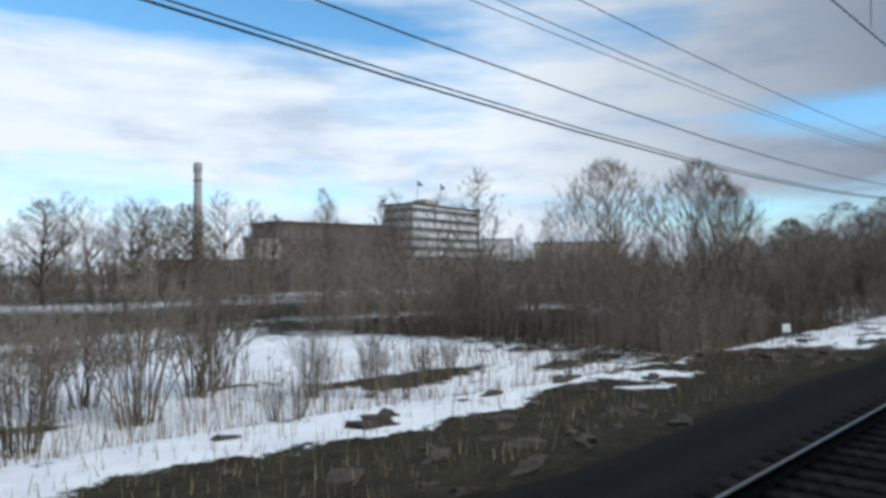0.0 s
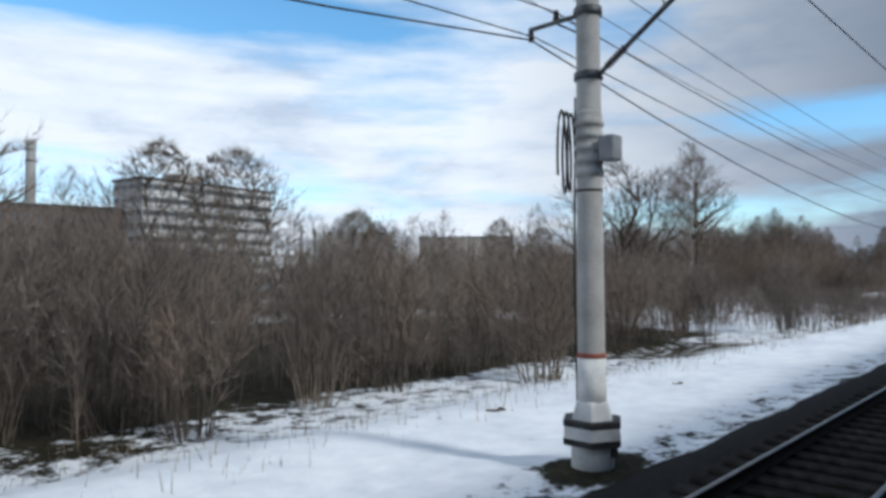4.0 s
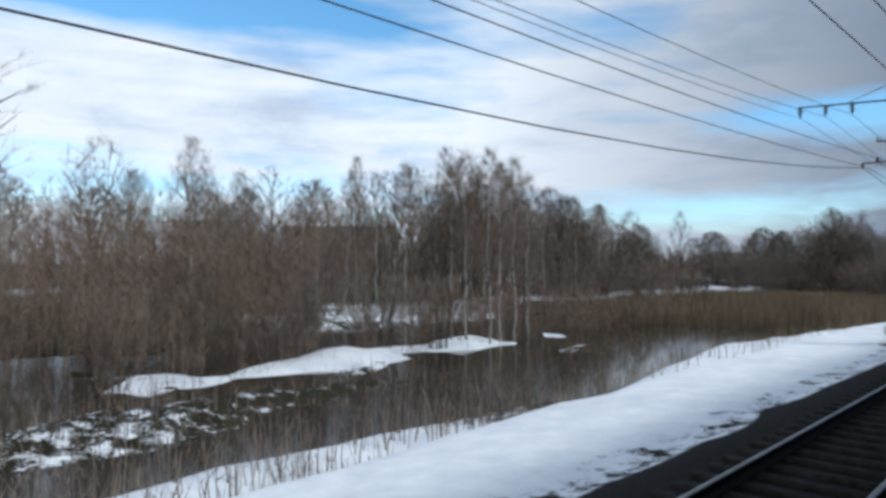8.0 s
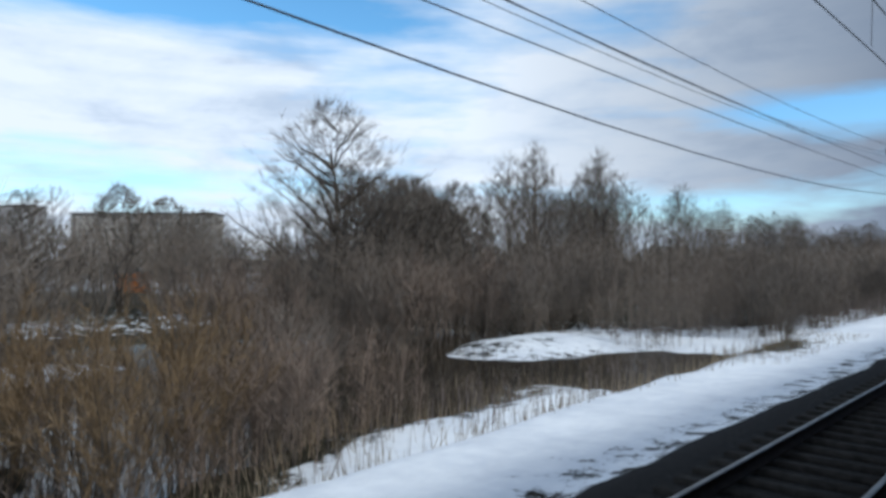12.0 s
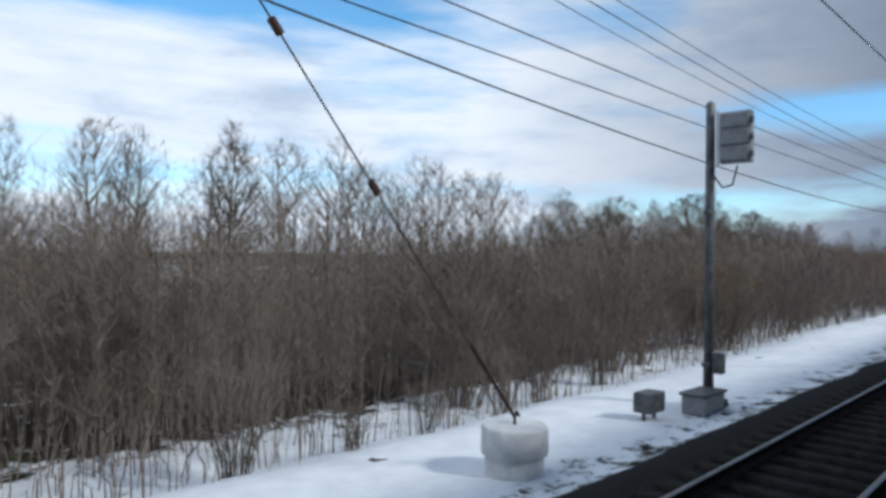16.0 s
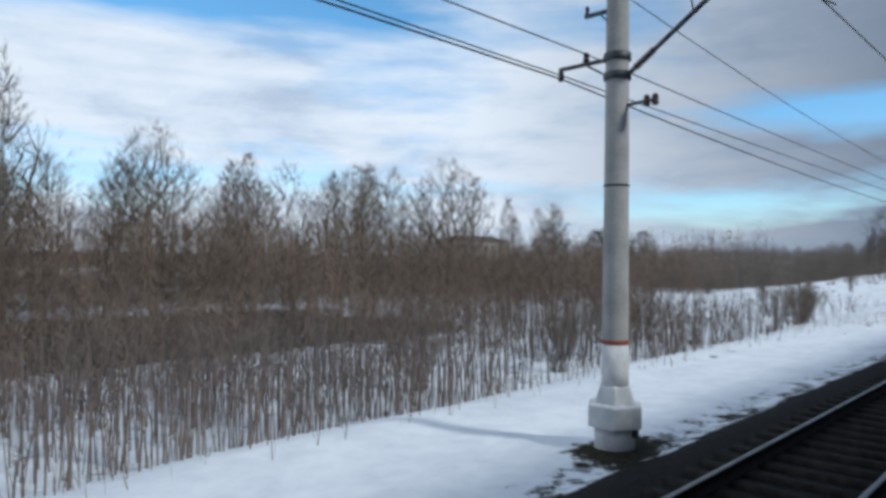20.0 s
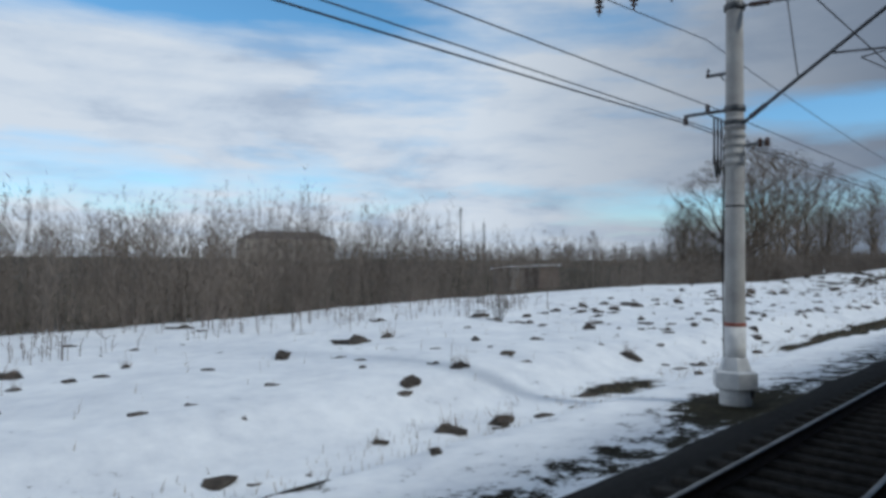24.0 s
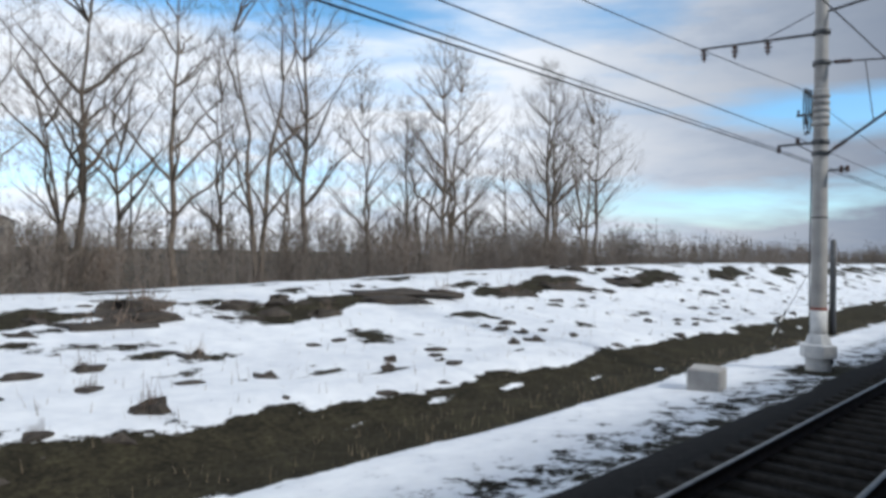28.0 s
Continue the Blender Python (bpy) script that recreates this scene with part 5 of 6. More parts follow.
def row_of_bushes(x0, x1, y0, y1, n, kinds, h0, h1):
    for i in range(n):
        kind = kinds[rt.randint(len(kinds))]
        x, y = x0 + (x1 - x0) * (i + rt.uniform(0.1, 0.9)) / n, rt.uniform(y0, y1)
        if y < crest_at(x) + 1.5:
            continue
        plant(SHRUBS[kind], x, y, rt.uniform(h0, h1) / BASE_H[kind], rt.uniform(0, 360), "bare_shrub", "shrub", "bare shrubs", rt)


row_of_bushes(-6, 12, 16, 30, 4, ("fan", "low"), 2.4, 3.6)
row_of_bushes(40, 57, 15, 26, 9, ("tall", "red"), 3.6, 5.0)
row_of_bushes(28, 44, 26, 36, 6, ("tall", "red"), 3.6, 5.0)
row_of_bushes(90, 112, 20, 32, 8, ("tall", "red"), 3.8, 5.4)
row_of_bushes(112, 146, 13, 30, 18, ("tall", "red"), 3.8, 5.0)
row_of_bushes(162, 196, 14, 34, 11, ("low", "fan"), 1.6, 2.8)
row_of_bushes(172, 200, 34, 46, 7, ("tall", "red"), 3.4, 4.4)
row_of_bushes(200, 230, 25, 36, 11, ("red", "tall"), 3.6, 5.0)
row_of_bushes(236, 264, 33, 44, 9, ("red", "low"), 1.8, 3.0)
row_of_bushes(262, 300, 36, 50, 8, ("tall", "red"), 3.6, 5.0)
row_of_bushes(320, 348, 23, 32, 15, ("tall", "red"), 3.8, 5.4)
row_of_bushes(345, 462, 12.5, 16, 31, ("dome", "tall", "fan"), 3.0, 4.6)
bush("ochre", 447.0, 13.4, 4.0)
bush("ochre", 445.4, 14.6, 3.6)
row_of_bushes(478, 552, 13, 22, 22, ("red", "fan", "low"), 1.8, 3.2)
row_of_bushes(556, 610, 16, 45, 13, ("low", "fan"), 1.6, 2.6)
row_of_bushes(600, 684, 38, 46, 12, ("tall", "low"), 2.6, 4.2)
row_of_bushes(700, 800, 29, 38, 12, ("tall", "red"), 3.0, 4.6)


# thickets of thin stems
def thicket(name, label, zones, material, seed, side=38, rad=0.0150, low=0.05, tuft=7):
    """One tangle of many-stemmed bushes, over zones of x, y, stems to the square metre and height; thinner where the ground shows."""
    r = np.random.RandomState(seed)
    rows, fine = [], []
    for x0, x1, y0, y1, dens, h0, h1 in zones:
        m = max(1, int((x1 - x0) * (y1 - y0) * dens / tuft))
        cx, cy, ch_ = r.uniform(x0, x1, m), r.uniform(y0, y1, m), r.uniform(h0, h1, m)
        k = np.repeat(np.arange(m), tuft)
        n = len(k)
        ox, oy = r.normal(0, 0.55, n), r.normal(0, 0.55, n)
        x, y = cx[k] + ox, cy[k] + oy
        keep = (waves(cx, cy, seed + 1, 7.0) > r.uniform(-1.9, -0.5, m))[k] & (y > crest_at(x) + 1.2 * (x < 600))
        x, y, ox, oy, k = x[keep], y[keep], ox[keep], oy[keep], k[keep]
        n = len(x)
        if not n:
            continue
        z = land(x, y) - 0.05
        h = ch_[k] * r.uniform(0.78, 1.03, n) * (1 - 0.10 * np.minimum(ox * ox + oy * oy, 2.0)) * (0.95 + 0.16 * waves(x, y, seed + 2, 13.0))
        lx, ly = 0.09 * ox + r.normal(0, 0.07, n), 0.09 * oy + r.normal(0, 0.07, n)
        p0 = np.stack([x, y, z], 1)
        p1 = p0 + np.stack([lx * h * 0.4, ly * h * 0.4, h * 0.5], 1)
        p2 = p1 + np.stack([lx * h * 0.7 + r.normal(0, 0.12, n), ly * h * 0.7 + r.normal(0, 0.12, n), h * 0.5], 1)
        rr = rad * r.uniform(0.6, 1.3, n) * (0.62 if side > 10 else 1.0)
        rows.append(np.concatenate([p0, p1, rr[:, None], rr[:, None] * 0.7], 1))
        fine.append(np.concatenate([p1, p2, rr[:, None] * 0.8, rr[:, None] * 0], 1))
        wide = rad * (0.50 if dens > 1.3 else 0.66) * max(1.0, (0.5 * (y0 + y1) / 22.0) ** 0.8)
        foot = low if y0 < 24 else 0.06
        for q in range(side):
            u = (foot + (1.0 - foot) * r.uniform(0, 1, n) ** 0.85)[:, None]
            s = np.where(u > 0.5, p1 + (p2 - p1) * (2 * u - 1), p0 + (p1 - p0) * 2 * u)
            a, k_out = r.uniform(0, 2 * math.pi, n), r.uniform(0.2, 1.0, n)
            ln = np.minimum(h * 0.34, 1.15) * r.uniform(0.5, 1.15, n) * (1.15 - 0.5 * u[:, 0])
            e = s + np.stack([np.cos(a) * k_out * ln, np.sin(a) * k_out * ln, r.uniform(0.3, 0.95, n) * ln], 1)
            fine.append(np.concatenate([s, e, wide * r.uniform(0.7, 1.3, (n, 1)), np.zeros((n, 1))], 1))
    return thing(name, label, "thicket", me=twiggy_mesh(name, np.concatenate(rows), np.concatenate(fine), M[material], seed), kind="stuff")


thicket("thicket", "dense thicket of bare grey-brown willow stems beside a factory", [
    (24, 58, 12.2, 15.5, 3.2, 1.4, 3.6), (27, 56, 15, 22, 4.2, 4.4, 5.9), (30, 56, 22, 30, 1.4, 5.0, 6.2), (24, 58, 30, 42, 1.2, 6.0, 7.8), (54, 60, 30, 46, 0.6, 2.2, 4.4), (0, 74, 102, 116, 0.9, 6.0, 8.0), (30, 52, 42, 50, 1.5, 4.4, 6.0), (26, 66, 56, 64, 1.2, 7.5, 9.2), (-6, 12, 28, 44, 0.9, 2.0, 3.6), (60, 74, 26, 50, 0.25, 1.2, 3.0),
    (74, 82, 18, 24, 1.6, 4.2, 5.6), (84, 94, 29, 42, 1.4, 4.6, 6.2), (98, 146, 16, 22, 3.4, 4.4, 6.0), (96, 128, 72, 84, 1.3, 7.6, 10.0), (92, 146, 22, 40, 0.8, 5.0, 6.6)], "stem", 201)
thicket("thicket", "dense brown thicket of bare stems beyond flooded ground", [
    (150, 196, 38, 46, 3.0, 4.6, 6.8), (150, 200, 47, 56, 3.2, 7.0, 9.0),
    (262, 300, 44, 48, 2.4, 3.6, 5.4), (262, 300, 48, 56, 1.8, 6.0, 8.2), (300, 330, 50, 62, 1.8, 5.0, 7.6), (326, 352, 40, 56, 1.4, 6.0, 8.4), (327, 352, 24, 34, 3.4, 5.2, 7.8), (338, 348, 16, 22, 2.4, 3.6, 5.0)], "stem", 204)
thicket("thicket", "long dense thicket of bare grey-brown saplings along the bank", [
    (350, 475, 13.4, 19.5, 5.2, 5.0, 6.6), (345, 350, 15.6, 19.5, 5.2, 5.0, 6.6), (405, 470, 13.2, 16.5, 2.4, 2.2, 3.6), (345, 475, 24, 36, 1.1, 5.6, 7.2), (345, 475, 60, 74, 0.5, 6.5, 9.0)], "stem", 207, low=0.14)
thicket("thicket", "tall dense reddish-brown thicket of thin bare stems", [
    (194, 227, 29, 36, 3.4, 6.6, 9.2), (194, 230, 36, 46, 1.4, 8.0, 9.6), (238, 264, 34, 42, 2.2, 1.4, 3.2), (222, 264, 66, 76, 2.0, 8.0, 10.5), (230, 264, 54, 62, 1.5, 6.0, 8.0), (176, 262, 58, 66, 1.7, 10.0, 12.5), (206, 262, 25, 29, 1.4, 2.6, 4.6), (244, 264, 24, 30, 2.0, 0.9, 2.6), (310, 320, 12.5, 17, 2.4, 2.4, 3.8)], "redstem", 211)
thicket("thicket", "reddish-brown thicket of bare stems behind snowy saplings", [
    (475, 528, 26, 32, 3.4, 4.8, 6.6), (528, 552, 25, 32, 3.6, 5.6, 7.8), (475, 528, 32, 44, 1.6, 6.6, 8.8), (524, 556, 34, 46, 1.6, 7.0, 8.8), (475, 550, 16, 25, 0.7, 2.4, 3.8), (550, 562, 19, 28, 2.4, 3.6, 5.6), (556, 600, 30, 50, 1.7, 4.2, 6.4), (475, 590, 58, 72, 0.6, 6.5, 9.0)], "redstem", 214, low=0.3)
thicket("sapling_fringe", "thin saplings standing close in the snow along the bank", [
    (146, 168, 11, 36, 3.0, 1.2, 2.6), (168, 200, 11, 36, 4.2, 1.2, 2.8), (345, 353, 12.5, 17, 2.0, 0.9, 2.0), (353, 475, 10.6, 17, 3.8, 0.9, 2.2), (475, 535, 10.8, 26, 6.5, 1.5, 3.2), (524, 535, 11, 20, 4.0, 1.8, 3.2), (535, 542, 10.8, 26, 1.6, 1.5, 3.0), (542, 552, 10.8, 22, 7.0, 1.5, 3.2), (550, 575, 12, 26, 2.4, 0.9, 2.0), (575, 594, 14, 28, 0.7, 0.8, 1.6), (632, 664, 24, 32, 1.2, 0.6, 1.5), (-6, 24, 14, 26, 0.5, 1.0, 2.4), (56, 76, 12.5, 26, 2.0, 0.6, 1.6), (60, 84, 34, 50, 1.0, 0.8, 1.8), (195, 224, 10.0, 15, 5.0, 0.7, 1.7), (195, 214, 16, 26, 1.6, 0.8, 1.9), (222, 262, 9.5, 11.6, 1.2, 0.5, 1.1), (305, 334, 10.5, 15, 1.6, 0.6, 1.6)], "pale_stem", 221, side=5, rad=0.018, low=0.4, tuft=4)
thicket("far_scrub", "long belt of bare grey-brown scrub beyond the snowfield", [
    (590, 640, 31, 37, 2.6, 4.6, 6.2), (590, 640, 37, 47, 0.8, 5.6, 6.8), (640, 684, 32.5, 39, 2.6, 5.4, 7.2), (630, 666, 33, 38, 1.8, 6.3, 7.5), (640, 680, 40, 50, 0.9, 6.2, 7.8), (684, 696, 31, 37, 2.8, 3.0, 4.4), (696, 703.5, 31.5, 37, 2.4, 1.8, 3.2), (703.5, 712, 31, 37, 2.8, 3.0, 4.6), (676, 780, 88, 100, 0.7, 5.0, 8.0), (712, 725, 31, 36, 3.2, 3.4, 4.8), (725, 800, 29.5, 35, 3.4, 3.4, 4.9), (706, 800, 37, 46, 1.3, 5.2, 7.2), (800, 860, 30, 38, 1.6, 3.2, 4.6), (860, 1300, 40, 75, 0.12, 4.0, 6.0)], "haze_stem", 231, side=24, rad=0.0165)
thicket("far_saplings", "stand of tall thin bare saplings behind the scrub", [(600, 640, 50, 64, 0.8, 6.5, 9.5), (640, 672, 48, 62, 1.0, 8.0, 12.0)], "haze_stem", 236, side=28, rad=0.016)
thicket("far_woods", "far belt of bare woods on the horizon", [
    (-60, 260, 120, 150, 0.13, 7, 11), (260, 440, 105, 140, 0.22, 8, 12.5), (420, 600, 80, 110, 0.14, 8, 12), (600, 1000, 110, 170, 0.05, 7, 10), (860, 1700, 60, 160, 0.035, 7, 12), (1000, 2200, 16, 60, 0.04, 6, 11)], "haze_stem", 241, side=5, rad=0.085)


# reeds, dead grass
def blades(name, label, category, zones, material, seed):
    r = np.random.RandomState(seed)
    vs = []
    for x0, x1, y0, y1, dens, h0, h1 in zones:
        n = int((x1 - x0) * (y1 - y0) * dens)
        x, y = r.uniform(x0, x1, n), r.uniform(y0, y1, n)
        keep = (waves(x, y, seed + 1, 6.0) > r.uniform(-1.0, 0.2, n)) & (y > 6.2)
        x, y = x[keep], y[keep]
        n = len(x)
        z = land(x, y)
        h = r.uniform(h0, h1, n)
        a = r.uniform(0, math.pi, n)
        w = 0.008 + 0.006 * h
        dx, dy = np.cos(a) * w, np.sin(a) * w
        tx, ty = r.normal(0, 0.18, n) * h, r.normal(0, 0.18, n) * h
        q = np.zeros((n, 4, 3))
        q[:, 0], q[:, 1] = np.stack([x - dx, y - dy, z - 0.03], 1), np.stack([x + dx, y + dy, z - 0.03], 1)
        q[:, 2], q[:, 3] = np.stack([x + tx + dx * 0.2, y + ty + dy * 0.2, z + h], 1), np.stack([x + tx - dx * 0.2, y + ty - dy * 0.2, z + h], 1)
        vs.append(q.reshape(-1, 3))
    v = np.concatenate(vs)
    f = np.arange(len(v)).reshape(-1, 4)
    return thing(name, label, category, me=quads(name, v, f, M[material]), kind="stuff")


blades("reed_bed", "tall dry tan reeds on flooded ground", "reeds", [(252, 288, 12.0, 33, 32, 1.1, 2.1), (288, 302, 10.0, 20, 44, 0.6, 1.4), (288, 302, 20, 33, 30, 0.9, 1.8), (262, 300, 33, 40, 12, 1.0, 1.8), (302, 320, 12.0, 30, 8, 0.4, 1.1), (318, 332, 20, 28, 7, 0.4, 0.9)], "reed", 301)
blades("dead_grass", "dead grey-brown grass poking through the snow", "grass", [
    (-12, 30, 7.5, 15, 14, 0.10, 0.34), (-5, 25, 15, 24, 10, 0.3, 1.0), (20, 150, 9.5, 16, 5, 0.1, 0.45), (150, 262, 9.5, 24, 7, 0.2, 0.7), (290, 337, 8.6, 18, 12, 0.2, 0.7), (330, 342, 7.4, 11, 26, 0.08, 0.25),
    (345, 560, 9.6, 15, 4, 0.15, 0.6), (560, 860, 8.8, 10.8, 16, 0.06, 0.22), (600, 690, 11, 46, 0.25, 0.1, 0.35), (690, 860, 11.5, 25, 1.6, 0.08, 0.3), (600, 860, 44, 52, 3, 0.3, 0.9)], "straw", 311)


# tussocks and clods that stick out of the snow
def tussock(seed):
    r = np.random.RandomState(seed)
    bm = bmesh.new()
    bmesh.ops.create_icosphere(bm, subdivisions=1 + seed % 2, radius=1.0)
    for v in bm.verts:
        k = 1 + 0.9 * noise.noise(v.co * 1.3 + Vector((seed * 3.1, 0, 0))) + 0.35 * noise.noise(v.co * 4 + Vector((0, seed, 0)))
        v.co = Vector((v.co.x * 0.46 * k, v.co.y * 0.28 * k, v.co.z * 0.25 * k))
    clod = bm_mesh("clod", bm, M["soil"])
    rows = []
    for i in range(40):
        a, d = r.uniform(0, 2 * math.pi), r.uniform(0, 0.34)
        p = (d * math.cos(a), 0.7 * d * math.sin(a), 0.05)
        h = r.uniform(0.15, 0.40) if i % 5 else r.uniform(0.4, 0.8)
        rows.append((*p, p[0] + r.normal(0, 0.1), p[1] + r.normal(0, 0.1), p[2] + h, 0.008, 0.003))
    return clod, tube_mesh("grass_tuft", rows, M["redtwig"], 3)


TUSSOCKS = [tussock(s) for s in (1, 2, 3, 4, 5)]
rg = np.random.RandomState(77)


def put_tussock(x, y, s):
    a, b = TUSSOCKS[rg.randint(5)]
    t = thing("tussock", "dark clod of soil and dead grass on snow", "tussock", "tussocks in the snow", Matrix.LocRotScale((x, y, float(land(x, y)) - 0.02), Euler((0, 0, rg.uniform(0, 6.3) if s < 1.0 else rg.normal(0, 0.3))), (s * (1.0 if s < 1.0 else 1.35), s, min(s, 1.3) * rg.uniform(0.6, 1.1))))
    part("clod", a, t)
    if rg.uniform() < 0.7:
        part("grass_tuft", b, t)


def clods(zones):
    """The many small clods that only speck the snow, as one sheet."""
    va, fa, k = [], [], 0
    base = [np.array([v.co[:] for v in a.vertices]) for a, b in TUSSOCKS]
    tri_ = [np.array([p.vertices[:] for p in a.polygons]) for a, b in TUSSOCKS]
    for x0, x1, y0, y1, n, s0, s1 in zones:
        for i in range(n):
            q = rg.randint(5)
            x, y, w = rg.uniform(x0, x1), rg.uniform(y0, y1), rg.uniform(s0, s1)
            c, t = rg.normal(0, 0.4), rg.uniform(0.5, 1.0)
            v = base[q] * (w * 1.3, w, w * t)
            v = np.stack([v[:, 0] * math.cos(c) - v[:, 1] * math.sin(c), v[:, 0] * math.sin(c) + v[:, 1] * math.cos(c), v[:, 2]], 1) + (x, y, float(land(x, y)) - 0.02)
            va.append(v[tri_[q]].reshape(-1, 3))
    return thing("snow_clods", "scattered small clods of soil and dead grass on snow", "clods", me=quads("snow_clods", [], [], M["soil"], points=np.concatenate(va)), kind="stuff")


clods([(636, 676, 9, 17, 60, 0.2, 0.6), (600, 660, 9, 29, 40, 0.25, 0.6), (655, 800, 11.5, 24, 420, 0.18, 0.8), (700, 800, 20, 27, 40, 0.6, 1.5), (600, 690, 24, 30, 16, 0.5, 1.2), (800, 870, 10, 26, 30, 0.5, 1.4), (60, 150, 8.5, 14, 26, 0.2, 0.5), (345, 590, 7, 11, 40, 0.15, 0.4), (4, 40, 6.8, 13.5, 80, 0.3, 1.0)])

put_tussock(634.6, 18.8, 0.6)
put_tussock(633.4, 18.7, 0.5)
put_tussock(633.9, 21.2, 0.8)
put_tussock(635.6, 19.3, 0.6)
put_tussock(636.9, 21.1, 0.7)
put_tussock(635.8, 12.3, 0.2)
put_tussock(640.5, 12.5, 0.8)
put_tussock(643.1, 13.2, 0.9)
put_tussock(634.2, 10.2, 0.7)
put_tussock(635.5, 9.6, 0.3)
put_tussock(637.6, 10.3, 0.4)
put_tussock(637.2, 8.3, 0.4)
put_tussock(640.7, 9.7, 0.9)
put_tussock(639.3, 10.0, 0.9)
put_tussock(654.9, 16.3, 1.0)
put_tussock(650.3, 11.9, 0.9)
put_tussock(647.2, 21.0, 1.0)
put_tussock(640.7, 18.6, 0.9)
put_tussock(656.3, 24.0, 1.2)
put_tussock(662.2, 23.1, 1.0)
put_tussock(669.4, 22.6, 1.8)
put_tussock(645.4, 20.8, 1.5)
put_tussock(662.7, 20.7, 0.9)
put_tussock(665.5, 21.3, 1.1)
put_tussock(665.4, 23.4, 0.9)
put_tussock(668.0, 23.4, 1.2)
put_tussock(668.6, 21.4, 1.6)
put_tussock(664.8, 13.3, 0.3)
put_tussock(669.0, 14.5, 0.6)
put_tussock(666.6, 12.6, 0.4)
put_tussock(664.1, 13.9, 0.6)
put_tussock(662.5, 12.1, 0.7)
put_tussock(661.2, 11.5, 0.8)
put_tussock(668.7, 11.5, 0.4)
put_tussock(673.5, 13.3, 0.5)
put_tussock(675.6, 12.8, 0.7)
put_tussock(670.9, 12.3, 0.5)
put_tussock(680.9, 12.5, 0.6)
put_tussock(684.0, 12.3, 0.9)
put_tussock(688.8, 12.6, 0.9)
put_tussock(685.5, 20.8, 1.7)
put_tussock(691.9, 22.9, 1.2)
put_tussock(680.8, 21.2, 0.9)
put_tussock(674.3, 21.4, 1.1)
put_tussock(689.7, 22.0, 1.3)
put_tussock(691.2, 20.7, 0.9)
put_tussock(693.4, 20.6, 1.1)
put_tussock(695.4, 18.4, 0.5)
put_tussock(697.9, 17.3, 0.6)
put_tussock(690.9, 12.3, 0.6)
put_tussock(693.9, 13.0, 0.4)
put_tussock(695.4, 12.2, 0.7)
put_tussock(693.4, 12.0, 0.3)
put_tussock(691.9, 12.0, 0.3)
put_tussock(693.5, 11.3, 0.4)
put_tussock(700.8, 14.1, 0.5)
put_tussock(705.4, 13.6, 0.5)
put_tussock(720.1, 21.1, 1.3)
put_tussock(703.4, 18.2, 0.7)
put_tussock(699.2, 11.8, 0.6)
put_tussock(687.7, 13.7, 0.4)
put_tussock(687.1, 13.6, 0.4)
put_tussock(688.3, 12.4, 0.3)
put_tussock(718.2, 20.0, 1.0)
put_tussock(716.1, 19.6, 0.7)
put_tussock(719.6, 18.9, 0.5)
put_tussock(717.7, 15.0, 0.7)
put_tussock(718.5, 14.8, 0.6)
put_tussock(725.9, 23.5, 0.7)
put_tussock(726.4, 21.1, 2.3)
put_tussock(728.6, 21.6, 0.9)
put_tussock(729.8, 20.9, 0.9)
put_tussock(723.1, 20.3, 0.7)
put_tussock(722.5, 21.8, 0.8)
put_tussock(735.3, 21.6, 1.6)
put_tussock(737.2, 20.6, 3.0)
put_tussock(748.4, 22.8, 3.1)
put_tussock(759.3, 22.5, 4.0)
put_tussock(719.2, 12.4, 0.8)
put_tussock(718.7, 8.0, 0.4)
put_tussock(720.7, 14.5, 0.8)
put_tussock(727.4, 15.6, 1.1)
put_tussock(721.8, 12.3, 0.5)
put_tussock(748.3, 21.3, 1.6)
put_tussock(746.7, 21.0, 2.3)
put_tussock(745.0, 21.7, 0.9)
put_tussock(752.4, 21.0, 1.6)
put_tussock(754.2, 20.5, 1.4)
put_tussock(758.4, 21.4, 2.6)
put_tussock(761.2, 21.4, 1.8)
put_tussock(765.1, 20.7, 1.6)
put_tussock(770.3, 21.0, 2.7)
put_tussock(777.8, 21.8, 4.0)
put_tussock(747.6, 17.2, 0.9)
put_tussock(744.7, 16.7, 0.8)
put_tussock(744.3, 15.2, 0.7)
put_tussock(744.6, 12.8, 0.9)
put_tussock(748.1, 14.5, 0.7)
put_tussock(751.1, 13.5, 0.6)
put_tussock(742.6, 12.5, 0.6)
put_tussock(747.3, 12.5, 0.5)


# white marker post on the bank
mk = thing("marker_post", "short white marker post on the snow bank", "post", at=pose(722.7, 25.2, float(land(722.7, 25.2)) - 0.05))
part("shaft", lathe("shaft", [(0.035, -0.2), (0.035, 0.8), (0.03, 0.85)], M["steel"], 8), mk)
part("plate", boxes("plate", [(-0.16, 0.16, -0.03, 0.03, 0.75, 1.15)], M["white"], 0.01), mk)


vp = thing("marker_post", "tall thin white post among bare saplings", "post", at=pose(513.0, 26.8, float(land(513.0, 26.8)), 0, 1.5, 0))
part("shaft", lathe("shaft", [(0.05, -0.2), (0.05, 3.35), (0.03, 3.45)], M["white"], 8), vp)

# remains of a fence
POSTS = [(60.9, 20.8, 14, 20), (61.6, 20.4, -6, 60), (85.0, 46.0, 6, 0), (79.0, 48.0, -5, 40), (88.0, 45.0, 10, 80), (82.0, 47.0, 3, 10), (91.0, 44.0, -8, 30), (76.0, 49.0, 7, 90)]
for i, (x, y, lean, turn) in enumerate(POSTS):
    fp = thing("fence_post", "leaning dark weathered wooden fence post", "post", "old fence posts", pose(x, y, float(land(x, y)) - 0.1, 0, lean, turn))
    part("shaft", lathe("shaft", [(0.09, -0.3), (0.085, 1.1), (0.07, 1.25), (0.03, 1.28)], M["darkbark"], 7), fp)


